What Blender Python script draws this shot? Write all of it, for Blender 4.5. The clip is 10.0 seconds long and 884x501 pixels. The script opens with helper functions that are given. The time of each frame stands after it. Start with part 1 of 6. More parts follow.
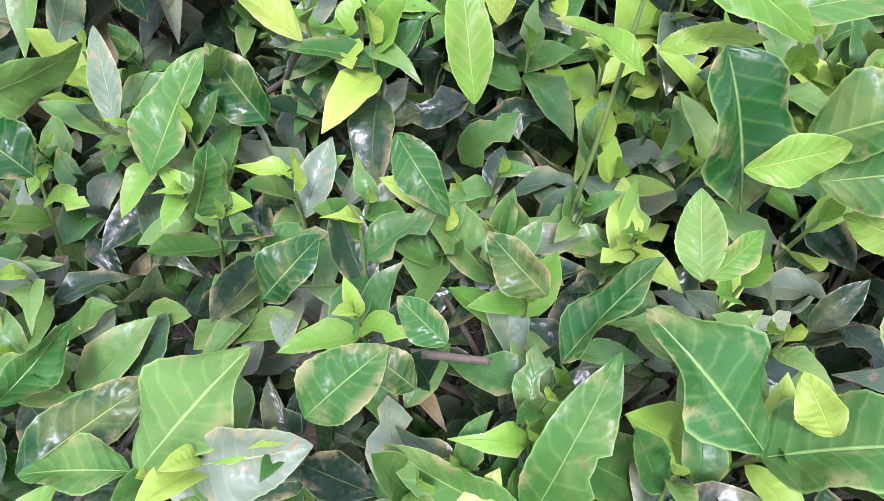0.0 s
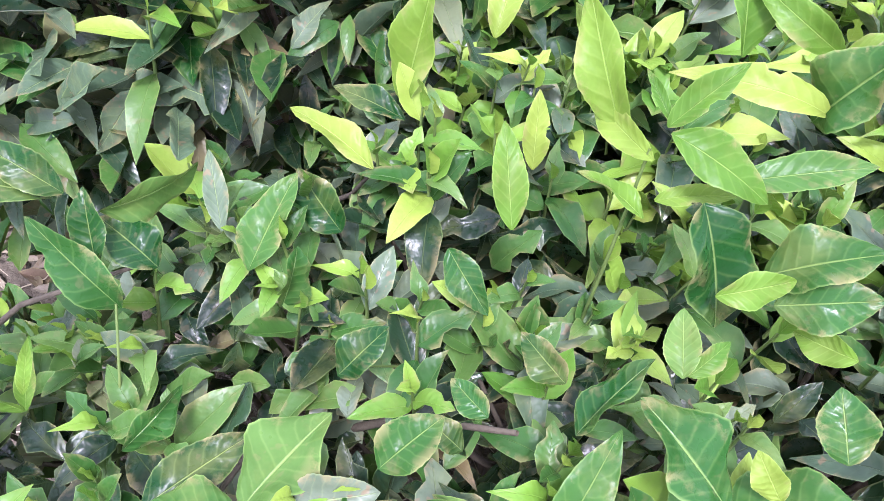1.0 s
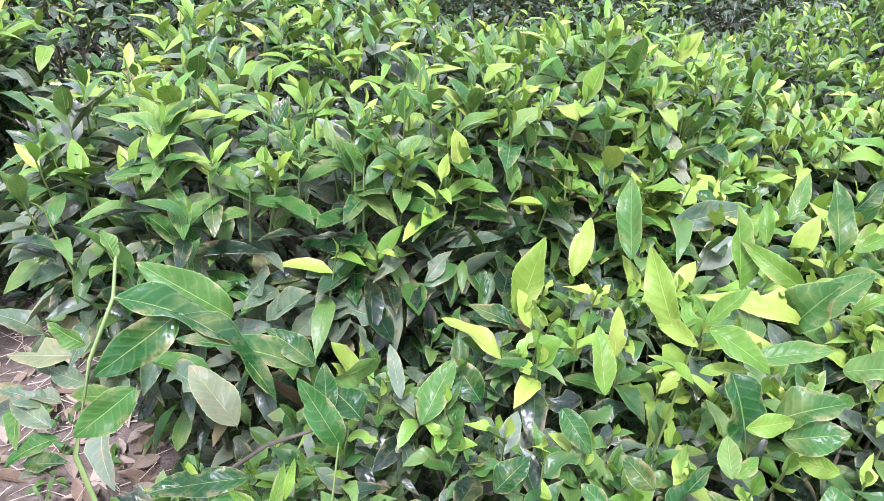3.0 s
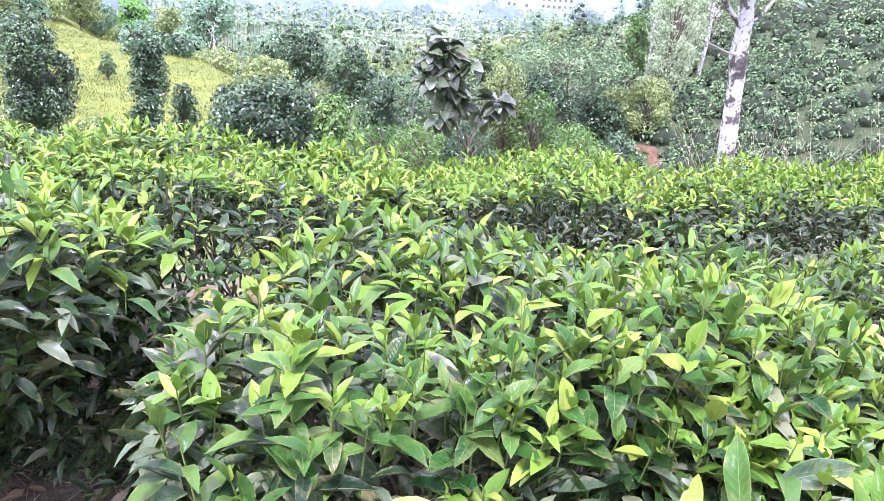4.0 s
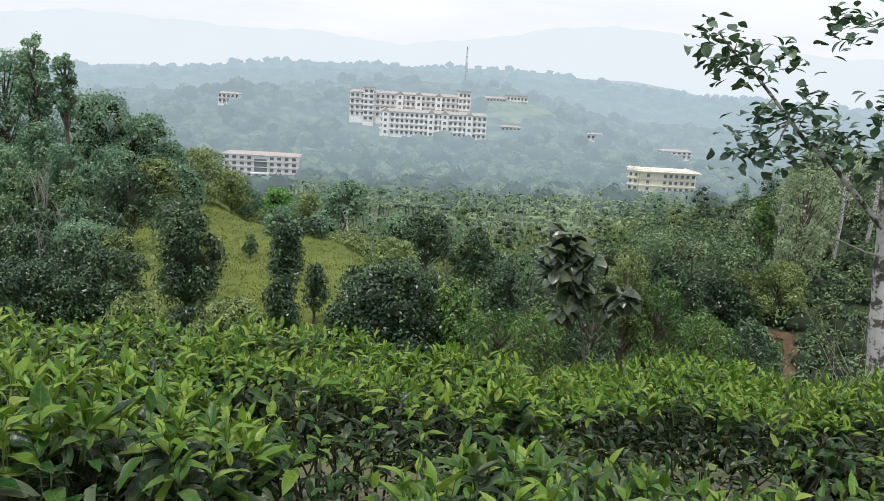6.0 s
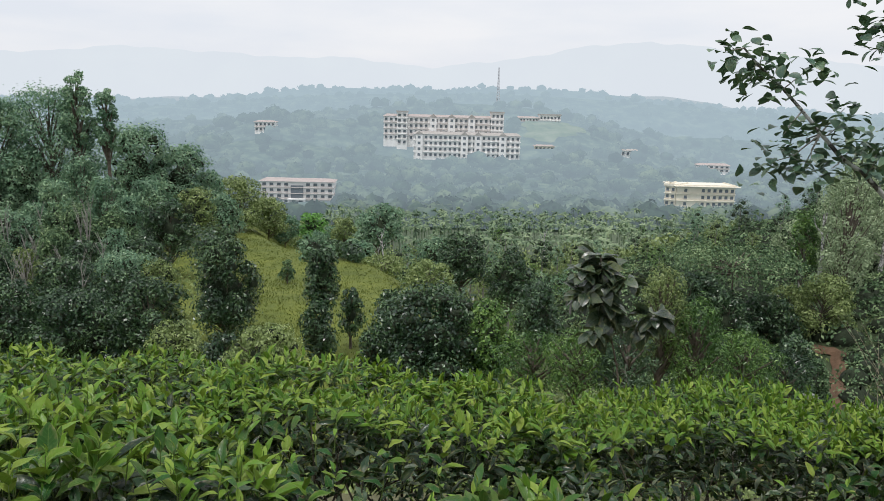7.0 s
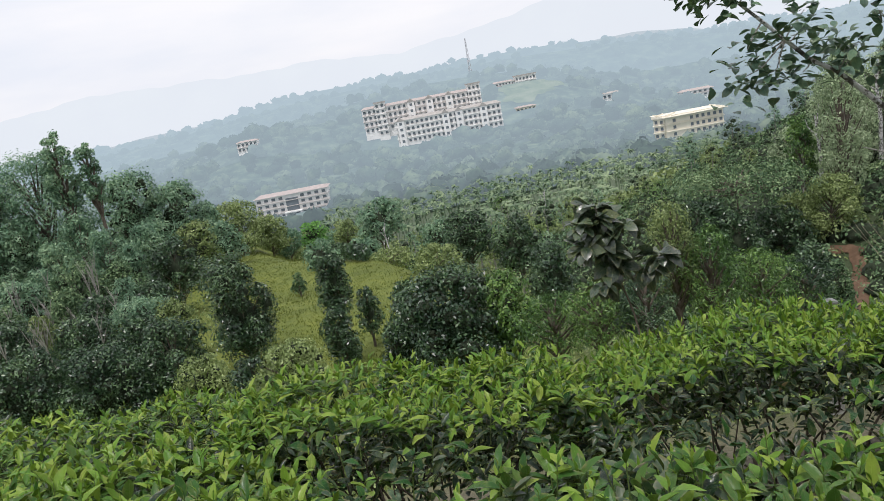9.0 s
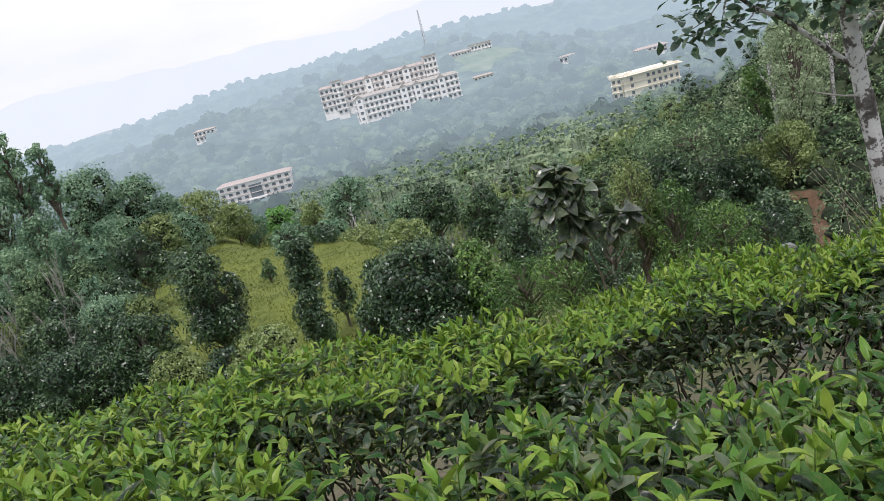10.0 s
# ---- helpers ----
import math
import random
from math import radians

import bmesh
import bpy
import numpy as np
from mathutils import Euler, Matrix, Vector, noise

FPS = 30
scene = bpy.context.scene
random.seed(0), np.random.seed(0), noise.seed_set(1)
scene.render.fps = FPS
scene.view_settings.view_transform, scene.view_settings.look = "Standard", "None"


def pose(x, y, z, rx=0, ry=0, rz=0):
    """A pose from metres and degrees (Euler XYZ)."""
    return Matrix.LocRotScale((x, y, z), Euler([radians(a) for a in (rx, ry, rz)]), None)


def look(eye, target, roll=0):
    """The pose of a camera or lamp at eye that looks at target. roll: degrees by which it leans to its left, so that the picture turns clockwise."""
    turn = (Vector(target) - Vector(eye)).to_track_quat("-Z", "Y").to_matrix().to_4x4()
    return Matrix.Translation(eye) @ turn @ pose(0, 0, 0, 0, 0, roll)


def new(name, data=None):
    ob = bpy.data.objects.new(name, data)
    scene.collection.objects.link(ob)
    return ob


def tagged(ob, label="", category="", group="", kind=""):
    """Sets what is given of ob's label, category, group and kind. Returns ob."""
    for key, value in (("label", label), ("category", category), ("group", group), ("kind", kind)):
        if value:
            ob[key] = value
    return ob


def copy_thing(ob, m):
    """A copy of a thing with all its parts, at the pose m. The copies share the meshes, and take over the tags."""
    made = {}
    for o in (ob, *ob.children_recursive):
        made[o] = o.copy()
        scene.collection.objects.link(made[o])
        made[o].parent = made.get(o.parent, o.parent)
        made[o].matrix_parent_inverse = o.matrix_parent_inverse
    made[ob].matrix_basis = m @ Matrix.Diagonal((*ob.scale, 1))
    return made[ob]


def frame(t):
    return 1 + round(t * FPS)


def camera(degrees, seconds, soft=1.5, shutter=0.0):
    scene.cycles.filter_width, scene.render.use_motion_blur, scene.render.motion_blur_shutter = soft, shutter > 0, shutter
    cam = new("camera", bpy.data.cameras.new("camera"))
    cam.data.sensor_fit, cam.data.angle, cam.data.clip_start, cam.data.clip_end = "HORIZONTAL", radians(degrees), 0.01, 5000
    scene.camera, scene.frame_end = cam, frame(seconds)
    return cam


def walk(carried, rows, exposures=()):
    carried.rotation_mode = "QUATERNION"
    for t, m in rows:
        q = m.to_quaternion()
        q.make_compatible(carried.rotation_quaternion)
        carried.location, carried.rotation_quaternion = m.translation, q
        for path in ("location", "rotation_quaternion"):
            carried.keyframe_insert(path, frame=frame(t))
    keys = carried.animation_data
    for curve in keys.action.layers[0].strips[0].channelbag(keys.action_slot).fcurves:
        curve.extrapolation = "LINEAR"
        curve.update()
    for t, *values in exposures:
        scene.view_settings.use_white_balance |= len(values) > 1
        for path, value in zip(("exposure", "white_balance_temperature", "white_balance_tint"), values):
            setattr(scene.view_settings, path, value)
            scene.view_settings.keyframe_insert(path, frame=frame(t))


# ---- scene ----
cam = camera(60.8, 10.0, 0.5)
PATH = [
    (0, (0.069, 0.192, 1.326), (0.448, 1.037, -0.447), 4.9),
    (0.5, (0.042, 0.183, 1.364), (0.462, 1.136, -0.344), 6.8),
    (1, (0.024, 0.161, 1.429), (0.451, 1.177, -0.24), 6.4),
    (1.5, (-0.014, 0.109, 1.472), (0.487, 1.238, -0.101), 7.7),
    (2, (-0.077, 0.05, 1.492), (0.514, 1.275, 0.026), 8.8),
    (2.2, (-0.097, 0.031, 1.505), (0.497, 1.286, 0.066), 8.0),
    (3.3, (-0.222, -0.02, 1.634), (0.332, 1.542, 0.515), 6.2),
    (3.5, (-0.239, -0.016, 1.655), (0.292, 1.606, 0.612), 6.1),
    (4, (-0.269, 0.005, 1.705), (0.19, 1.755, 0.852), 5.4),
    (4.1, (-0.271, 0.009, 1.713), (0.168, 1.778, 0.892), 5.1),
    (4.5, (-0.284, 0.018, 1.748), (0.109, 1.852, 1.055), 4.4),
    (5, (-0.29, 0.03, 1.781), (0.023, 1.923, 1.215), 4.0),
    (5.5, (-0.297, 0.049, 1.796), (-0.071, 1.976, 1.311), 3.8),
    (6, (-0.285, 0.068, 1.806), (-0.143, 2.014, 1.369), 3.5),
    (6.2, (-0.272, 0.077, 1.806), (-0.164, 2.029, 1.383), 3.3),
    (7.5, (-0.189, 0.12, 1.831), (-0.19, 2.084, 1.451), 0.2),
    (8, (-0.169, 0.133, 1.83), (-0.176, 2.093, 1.433), -3.3),
    (8.5, (-0.156, 0.128, 1.833), (-0.153, 2.083, 1.412), -7.3),
    (9, (-0.145, 0.125, 1.834), (-0.124, 2.077, 1.4), -10.7),
    (9.5, (-0.129, 0.117, 1.83), (-0.083, 2.062, 1.368), -13.2),
    (10, (-0.112, 0.125, 1.817), (-0.028, 2.055, 1.301), -14.6),
]
EXPOSURES = [(0, 2.3, 5550, 31), (2.2, 2.4, 5550, 31), (3.5, 2.47, 5550, 36), (4.0, 2.55, 5600, 38), (4.5, 2.15, 5700, 29), (5.0, 1.33, 6100, 16), (5.5, 0.76, 6280, 11),
             (6.2, 0.53, 6280, 11), (7.5, 0.34, 6300, 12), (9, 0.5, 6320, 14), (10, 0.6, 6250, 16)]
walk(cam, [(t, look(e, g, r)) for t, e, g, r in PATH], EXPOSURES)

# ---- world and light ----
SUN_ELEVATION, SUN_TURN = radians(69), radians(205)
world = bpy.data.worlds.new("overcast_sky")
scene.world = world
world.use_nodes = True
wn, wl = world.node_tree.nodes, world.node_tree.links
wn.clear()
sky = wn.new("ShaderNodeTexSky")
sky.sky_type, sky.sun_disc = "NISHITA", False
sky.sun_elevation, sky.sun_rotation = SUN_ELEVATION, SUN_TURN
sky.air_density, sky.dust_density = 1.0, 4.0
w_co = wn.new("ShaderNodeTexCoord")
w_map = wn.new("ShaderNodeMapping")
w_map.inputs["Scale"].default_value = (1.6, 1.6, 7.0)
w_noise = wn.new("ShaderNodeTexNoise")
w_noise.inputs["Scale"].default_value, w_noise.inputs["Detail"].default_value = 2.2, 6.0
w_ramp = wn.new("ShaderNodeValToRGB")
w_ramp.color_ramp.elements[0].position, w_ramp.color_ramp.elements[0].color = 0.36, (8.0, 8.3, 8.65, 1)
w_ramp.color_ramp.elements[1].position, w_ramp.color_ramp.elements[1].color = 0.66, (9.2, 9.15, 9.05, 1)
w_mix = wn.new("ShaderNodeMix")
w_mix.data_type = "RGBA"
w_mix.inputs["Factor"].default_value = 0.9
w_bg, w_out = wn.new("ShaderNodeBackground"), wn.new("ShaderNodeOutputWorld")
w_bg.inputs["Strength"].default_value = 0.08
wl.new(w_co.outputs["Generated"], w_map.inputs["Vector"])
wl.new(w_map.outputs["Vector"], w_noise.inputs["Vector"])
wl.new(w_noise.outputs["Fac"], w_ramp.inputs["Fac"])
wl.new(sky.outputs["Color"], w_mix.inputs["A"])
wl.new(w_ramp.outputs["Color"], w_mix.inputs["B"])
wl.new(w_mix.outputs["Result"], w_bg.inputs["Color"])
wl.new(w_bg.outputs["Background"], w_out.inputs["Surface"])

sun = new("sun", bpy.data.lights.new("sun", "SUN"))
sun.data.energy, sun.data.angle, sun.data.color = 1.5, radians(11), (1.0, 0.96, 0.9)
sun.matrix_world = look((0, 0, 0), (-math.sin(SUN_TURN) * math.cos(SUN_ELEVATION), -math.cos(SUN_TURN) * math.cos(SUN_ELEVATION), -math.sin(SUN_ELEVATION)))


# ---- materials ----
def material(name):
    m = bpy.data.materials.new(name)
    m.use_nodes = True
    nt = m.node_tree
    return m, nt.nodes, nt.links, nt.nodes["Principled BSDF"], nt.nodes["Material Output"]


def ramp_node(n, stops):
    r = n.new("ShaderNodeValToRGB")
    while len(r.color_ramp.elements) < len(stops):
        r.color_ramp.elements.new(0.5)
    for e, (p, c) in zip(r.color_ramp.elements, stops):
        e.position, e.color = p, (*c, 1)
    return r


def mix_rgb(n, l, fac, a, b, blend="MIX"):
    m = n.new("ShaderNodeMix")
    m.data_type, m.blend_type = "RGBA", blend
    for key, v in (("Factor", fac), ("A", a), ("B", b)):
        if isinstance(v, (int, float)):
            m.inputs[key].default_value = v
        elif isinstance(v, tuple):
            m.inputs[key].default_value = (*v, 1)
        else:
            l.new(v, m.inputs[key])
    return m.outputs["Result"]


def math_node(n, l, op, a, b=0.0, c=0.0):
    m = n.new("ShaderNodeMath")
    m.operation = op
    for i, v in enumerate((a, b, c)):
        if isinstance(v, (int, float)):
            m.inputs[i].default_value = v
        else:
            l.new(v, m.inputs[i])
    return m.outputs[0]


def noise_node(n, l, scale, detail=3.0, rough=0.55, vector=None):
    t = n.new("ShaderNodeTexNoise")
    t.inputs["Scale"].default_value, t.inputs["Detail"].default_value, t.inputs["Roughness"].default_value = scale, detail, rough
    if vector is None:
        vector = n.new("ShaderNodeTexCoord").outputs["Object"]
    l.new(vector, t.inputs["Vector"])
    return t.outputs["Fac"]


def leaf_material(name, stops, rough=0.38, through_light=0.25, glow_tint=(0.24, 0.36, 0.04), spots=0.0, veins=0.35, single=False, spec=0.3):
    """A leaf with a midrib, side veins, blemishes and light that comes through; stops colour leaf by leaf."""
    m, n, l, bsdf, out = material(name)
    rnd = n.new("ShaderNodeObjectInfo").outputs["Random"] if single else n.new("ShaderNodeNewGeometry").outputs["Random Per Island"]
    base = ramp_node(n, stops)
    l.new(rnd, base.inputs["Fac"])
    colour = base.outputs["Color"]
    geo = n.new("ShaderNodeNewGeometry")
    patch = noise_node(n, l, 55.0, 3.0, 0.6, geo.outputs["Position"])
    colour = mix_rgb(n, l, math_node(n, l, "MULTIPLY", patch, 0.8), colour, mix_rgb(n, l, 1.0, colour, (0.42, 0.5, 0.42), "MULTIPLY"))
    blotch = ramp_node(n, [(0.50, (0, 0, 0)), (0.68, (1, 1, 1))])
    l.new(noise_node(n, l, 24.0, 4.0, 0.65, geo.outputs["Position"]), blotch.inputs["Fac"])
    colour = mix_rgb(n, l, math_node(n, l, "MULTIPLY", blotch.outputs["Color"], 0.45), colour, mix_rgb(n, l, 0.45, colour, (0.24, 0.25, 0.07)))
    uv = n.new("ShaderNodeUVMap")
    uv.uv_map = "leaf"
    sep = n.new("ShaderNodeSeparateXYZ")
    l.new(uv.outputs["UV"], sep.inputs[0])
    off = math_node(n, l, "ABSOLUTE", math_node(n, l, "SUBTRACT", sep.outputs["X"], 0.5))
    rib = n.new("ShaderNodeMapRange")
    rib.inputs["From Min"].default_value, rib.inputs["From Max"].default_value = 0.008, 0.022
    rib.inputs["To Min"].default_value, rib.inputs["To Max"].default_value = 1.0, 0.0
    l.new(off, rib.inputs["Value"])
    along = math_node(n, l, "SUBTRACT", sep.outputs["Y"], math_node(n, l, "MULTIPLY", off, 0.38))
    bend = noise_node(n, l, 6.0, 2.0, 0.5, uv.outputs["UV"])
    wave = math_node(n, l, "SINE", math_node(n, l, "MULTIPLY_ADD", along, 50.0, math_node(n, l, "MULTIPLY", bend, 1.6)))
    side = math_node(n, l, "POWER", math_node(n, l, "MULTIPLY_ADD", wave, 0.5, 0.5), 14.0)
    vein = math_node(n, l, "MAXIMUM", rib.outputs["Result"], math_node(n, l, "MULTIPLY", side, 0.2 if single else 0.1))
    light_vein = mix_rgb(n, l, 1.0, colour, (0.13, 0.16, 0.05), "ADD")
    colour = mix_rgb(n, l, math_node(n, l, "MULTIPLY", vein, veins), colour, light_vein)
    rim = n.new("ShaderNodeMapRange")
    rim.inputs["From Min"].default_value, rim.inputs["From Max"].default_value = 0.46, 0.5
    l.new(off, rim.inputs["Value"])
    colour = mix_rgb(n, l, math_node(n, l, "MULTIPLY", rim.outputs["Result"], 0.7), colour, light_vein)
    edge = n.new("ShaderNodeMapRange")
    edge.inputs["From Min"].default_value, edge.inputs["From Max"].default_value = 0.26, 0.48
    l.new(math_node(n, l, "MAXIMUM", off, math_node(n, l, "MULTIPLY_ADD", sep.outputs["Y"], 0.9, -0.42)), edge.inputs["Value"])
    worn_ = ramp_node(n, [(0.52, (0, 0, 0)), (0.60, (1, 1, 1))])
    l.new(noise_node(n, l, 38.0, 5.0, 0.7, geo.outputs["Position"]), worn_.inputs["Fac"])
    scorch = math_node(n, l, "MULTIPLY", math_node(n, l, "MULTIPLY", edge.outputs["Result"], worn_.outputs["Color"]), 0.55)
    colour = mix_rgb(n, l, scorch, colour, mix_rgb(n, l, patch, (0.34, 0.30, 0.13), (0.16, 0.10, 0.055)))
    if spots:
        s = noise_node(n, l, 90.0, 2.0, 0.6, geo.outputs["Position"])
        sr = ramp_node(n, [(0.62, (0, 0, 0)), (0.68, (1, 1, 1))])
        l.new(s, sr.inputs["Fac"])
        colour = mix_rgb(n, l, math_node(n, l, "MULTIPLY", sr.outputs["Color"], spots), colour, (0.2, 0.13, 0.075))
    l.new(colour, bsdf.inputs["Base Color"])
    bsdf.inputs["Roughness"].default_value = rough
    bsdf.inputs["IOR"].default_value = 1.5
    bsdf.inputs["Specular IOR Level"].default_value = spec
    rr = ramp_node(n, [(0.3, (rough - 0.08,) * 3), (0.75, (rough + 0.2,) * 3)])
    l.new(patch, rr.inputs["Fac"])
    l.new(rr.outputs["Color"], bsdf.inputs["Roughness"])
    bump = n.new("ShaderNodeBump")
    bump.inputs["Strength"].default_value, bump.inputs["Distance"].default_value = 0.60, 0.0016
    quilt = math_node(n, l, "MULTIPLY_ADD", patch, 1.5, math_node(n, l, "MULTIPLY", wave, 0.11 if single else 0.06))
    relief = math_node(n, l, "MULTIPLY_ADD", rib.outputs["Result"], -0.8, quilt)
    l.new(relief, bump.inputs["Height"])
    l.new(bump.outputs["Normal"], bsdf.inputs["Normal"])
    tr = n.new("ShaderNodeBsdfTranslucent")
    l.new(mix_rgb(n, l, 0.5, colour, glow_tint), tr.inputs["Color"])
    mx = n.new("ShaderNodeMixShader")
    mx.inputs["Fac"].default_value = through_light
    l.new(bsdf.outputs[0], mx.inputs[1])
    l.new(tr.outputs[0], mx.inputs[2])
    l.new(mx.outputs[0], out.inputs["Surface"])
    return m


def crown_material(name, stops, rough=0.6, through_light=0.2, scale=0.25, spec=0.3):
    """Foliage of a whole tree: colour leaf by leaf and in broad patches."""
    m, n, l, bsdf, out = material(name)
    rnd = n.new("ShaderNodeNewGeometry")
    base = ramp_node(n, stops)
    f = noise_node(n, l, scale, 2.0, 0.5, rnd.outputs["Position"])
    l.new(math_node(n, l, "MULTIPLY_ADD", rnd.outputs["Random Per Island"], 0.38, math_node(n, l, "MULTIPLY_ADD", f, 0.8, -0.08)), base.inputs["Fac"])
    l.new(base.outputs["Color"], bsdf.inputs["Base Color"])
    bsdf.inputs["Roughness"].default_value = rough
    bsdf.inputs["Specular IOR Level"].default_value = spec
    tr = n.new("ShaderNodeBsdfTranslucent")
    l.new(base.outputs["Color"], tr.inputs["Color"])
    mx = n.new("ShaderNodeMixShader")
    mx.inputs["Fac"].default_value = through_light
    l.new(bsdf.outputs[0], mx.inputs[1])
    l.new(tr.outputs[0], mx.inputs[2])
    l.new(mx.outputs[0], out.inputs["Surface"])
    return m


def mottled(name, stops, scale, rough=0.85, bump=0.3, dist=0.01, fine=None, metal=0.0):
    """A solid surface with broad stains and fine grain."""
    m, n, l, bsdf, out = material(name)
    base = ramp_node(n, stops)
    broad = noise_node(n, l, scale, 5.0, 0.6)
    grain = noise_node(n, l, fine or scale * 9, 4.0, 0.65)
    both = math_node(n, l, "MULTIPLY_ADD", broad, 0.65, math_node(n, l, "MULTIPLY", grain, 0.35))
    l.new(both, base.inputs["Fac"])
    l.new(base.outputs["Color"], bsdf.inputs["Base Color"])
    bsdf.inputs["Roughness"].default_value, bsdf.inputs["Metallic"].default_value = rough, metal
    b = n.new("ShaderNodeBump")
    b.inputs["Strength"].default_value, b.inputs["Distance"].default_value = bump, dist
    l.new(grain, b.inputs["Height"])
    l.new(b.outputs["Normal"], bsdf.inputs["Normal"])
    return m


YOUNG = [(0.0, (0.085, 0.215, 0.024)), (0.5, (0.19, 0.34, 0.038)), (1.0, (0.34, 0.44, 0.07))]
MID = [(0.0, (0.024, 0.090, 0.016)), (0.5, (0.050, 0.138, 0.026)), (1.0, (0.11, 0.20, 0.045))]
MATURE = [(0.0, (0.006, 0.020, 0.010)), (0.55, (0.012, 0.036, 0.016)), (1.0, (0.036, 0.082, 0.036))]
# OLD: aged leaves with a brown end; its pale grey stops also imitate sky sheen
OLD = [(0.0, (0.05, 0.092, 0.052)), (0.45, (0.10, 0.145, 0.085)), (0.8, (0.145, 0.175, 0.12)), (0.92, (0.16, 0.18, 0.08)), (1.0, (0.16, 0.10, 0.055))]
VIVID = [(0.0, (0.006, 0.042, 0.009)), (0.5, (0.012, 0.064, 0.012)), (1.0, (0.034, 0.112, 0.022))]
SETS = {"young": (YOUNG, 0.36, 0.22, 0.05, 0.3), "mid": (MID, 0.33, 0.16, 0.18, 0.27), "mature": (MATURE, 0.27, 0.08, 0.15, 0.32), "old": (OLD, 0.36, 0.10, 0.6, 0.4)}
leaf_mats = {k: leaf_material("tea_leaf_" + k, s, r, tl, (0.24, 0.36, 0.03), sp, 0.35, False, gl) for k, (s, r, tl, sp, gl) in SETS.items()}
SINGLE = {"young": 0.72, "mid": 0.95, "mature": 1.0, "old": 1.0}
leaf_single = {k: leaf_material("tea_leaf_single_" + k, [(p, tuple(v * SINGLE[k] for v in c)) for p, c in (VIVID if k == "mature" else s)], r, tl * 0.7, (0.24, 0.36, 0.03), sp, 0.8, True, gl * 0.5) for k, (s, r, tl, sp, gl) in SETS.items()}
AGES = ["young", "mid", "mature", "old"]
twig_mat = mottled("tea_twig", [(0.3, (0.04, 0.032, 0.022)), (0.6, (0.10, 0.08, 0.055)), (0.8, (0.20, 0.17, 0.12))], 30.0, 0.85, 0.5, 0.002)
stem_mat = mottled("tea_green_stem", [(0.3, (0.075, 0.13, 0.03)), (0.7, (0.14, 0.19, 0.05))], 20.0, 0.5, 0.2, 0.001)


# ---- mesh helpers ----
def mesh_object(name, verts, faces, mats, parent=None, label="", mat_index=None, uv=None, smooth=False):
    """verts (N,3), faces (M,k) of one size k."""
    me = bpy.data.meshes.new(name)
    verts, faces = np.asarray(verts, dtype=np.float32), np.asarray(faces, dtype=np.int32)
    m, k = faces.shape
    me.vertices.add(len(verts)), me.loops.add(m * k), me.polygons.add(m)
    me.vertices.foreach_set("co", verts.ravel())
    me.loops.foreach_set("vertex_index", faces.ravel())
    me.polygons.foreach_set("loop_start", np.arange(0, m * k, k, dtype=np.int32))
    if mat_index is not None:
        me.polygons.foreach_set("material_index", np.asarray(mat_index, dtype=np.int32))
    if smooth:
        me.polygons.foreach_set("use_smooth", np.ones(m, dtype=bool))
    if uv is not None:
        layer = me.uv_layers.new(name="leaf")
        layer.data.foreach_set("uv", np.asarray(uv, dtype=np.float32)[faces.ravel()].ravel())
    for mat in mats if isinstance(mats, (list, tuple)) else [mats]:
        me.materials.append(mat)
    me.update(calc_edges=True)
    ob = new(name, me)
    if parent:
        ob.parent = parent
    return tagged(ob, label) if label else ob


def part(name, bm, mat, parent, label=""):
    me = bpy.data.meshes.new(name)
    bm.to_mesh(me)
    bm.free()
    me.materials.append(mat)
    ob = new(name, me)
    ob.parent = parent
    return tagged(ob, label) if label else ob


def thing(name, at, label, category, group="", kind=""):
    ob = new(name)
    ob.location = at
    ob.empty_display_size = 0.1
    return tagged(ob, label, category, group, kind)


def leaf_shape(segs, width, droop, fold, teeth=0.0, wavy=0.0, seed=0, obovate=0.0, bites=(), arched=0.0):
    """A leaf of length 1 along +Y, upper side +Z: a strip of two halves that fold at the midrib."""
    r = np.random.RandomState(seed)
    v = np.linspace(0, 1, segs + 1)
    half = width * 0.5 * np.sin(np.pi * np.clip(v, 0, 1) ** (0.85 + obovate)) ** 0.8
    half[0] = 0.012
    half[-1] = 0.004
    if teeth:
        half[1:-1] *= 1 + teeth * np.where(np.arange(1, segs) % 2, 1, -1)
    z = -droop * v ** 2
    y = v * (1 - 0.25 * abs(droop) * v)
    wl_, wr_ = wavy * np.sin(v * 9 + r.uniform(0, 6)), wavy * np.sin(v * 10 + r.uniform(0, 6))
    left, right = half.copy(), half.copy()
    for a, b, f in bites:
        if f > 0:
            right[a:b] *= f
        else:
            left[a:b] *= -f
    rows = []
    for i in range(segs + 1):
        lo_, hi_ = z[i] + left[i] * fold + wl_[i] * half[i], z[i] + right[i] * fold + wr_[i] * half[i]
        row = [(-left[i], y[i], lo_), (0, y[i], z[i]), (right[i], y[i], hi_)]
        if arched:
            row = [row[0], (-left[i] * 0.56, y[i], z[i] + left[i] * (fold * 0.62 + arched) + wl_[i] * half[i] * 0.4), row[1],
                   (right[i] * 0.56, y[i], z[i] + right[i] * (fold * 0.62 + arched) + wr_[i] * half[i] * 0.4), row[2]]
        rows += row
    n = 5 if arched else 3
    faces = [(n * i + j, n * i + j + 1, n * (i + 1) + j + 1, n * (i + 1) + j) for i in range(segs) for j in range(n - 1)]
    uv = np.array([(u, vv) for vv in v for u in ((0.0, 0.22, 0.5, 0.78, 1.0) if arched else (0.0, 0.5, 1.0))])
    return np.array(rows), np.array(faces), uv


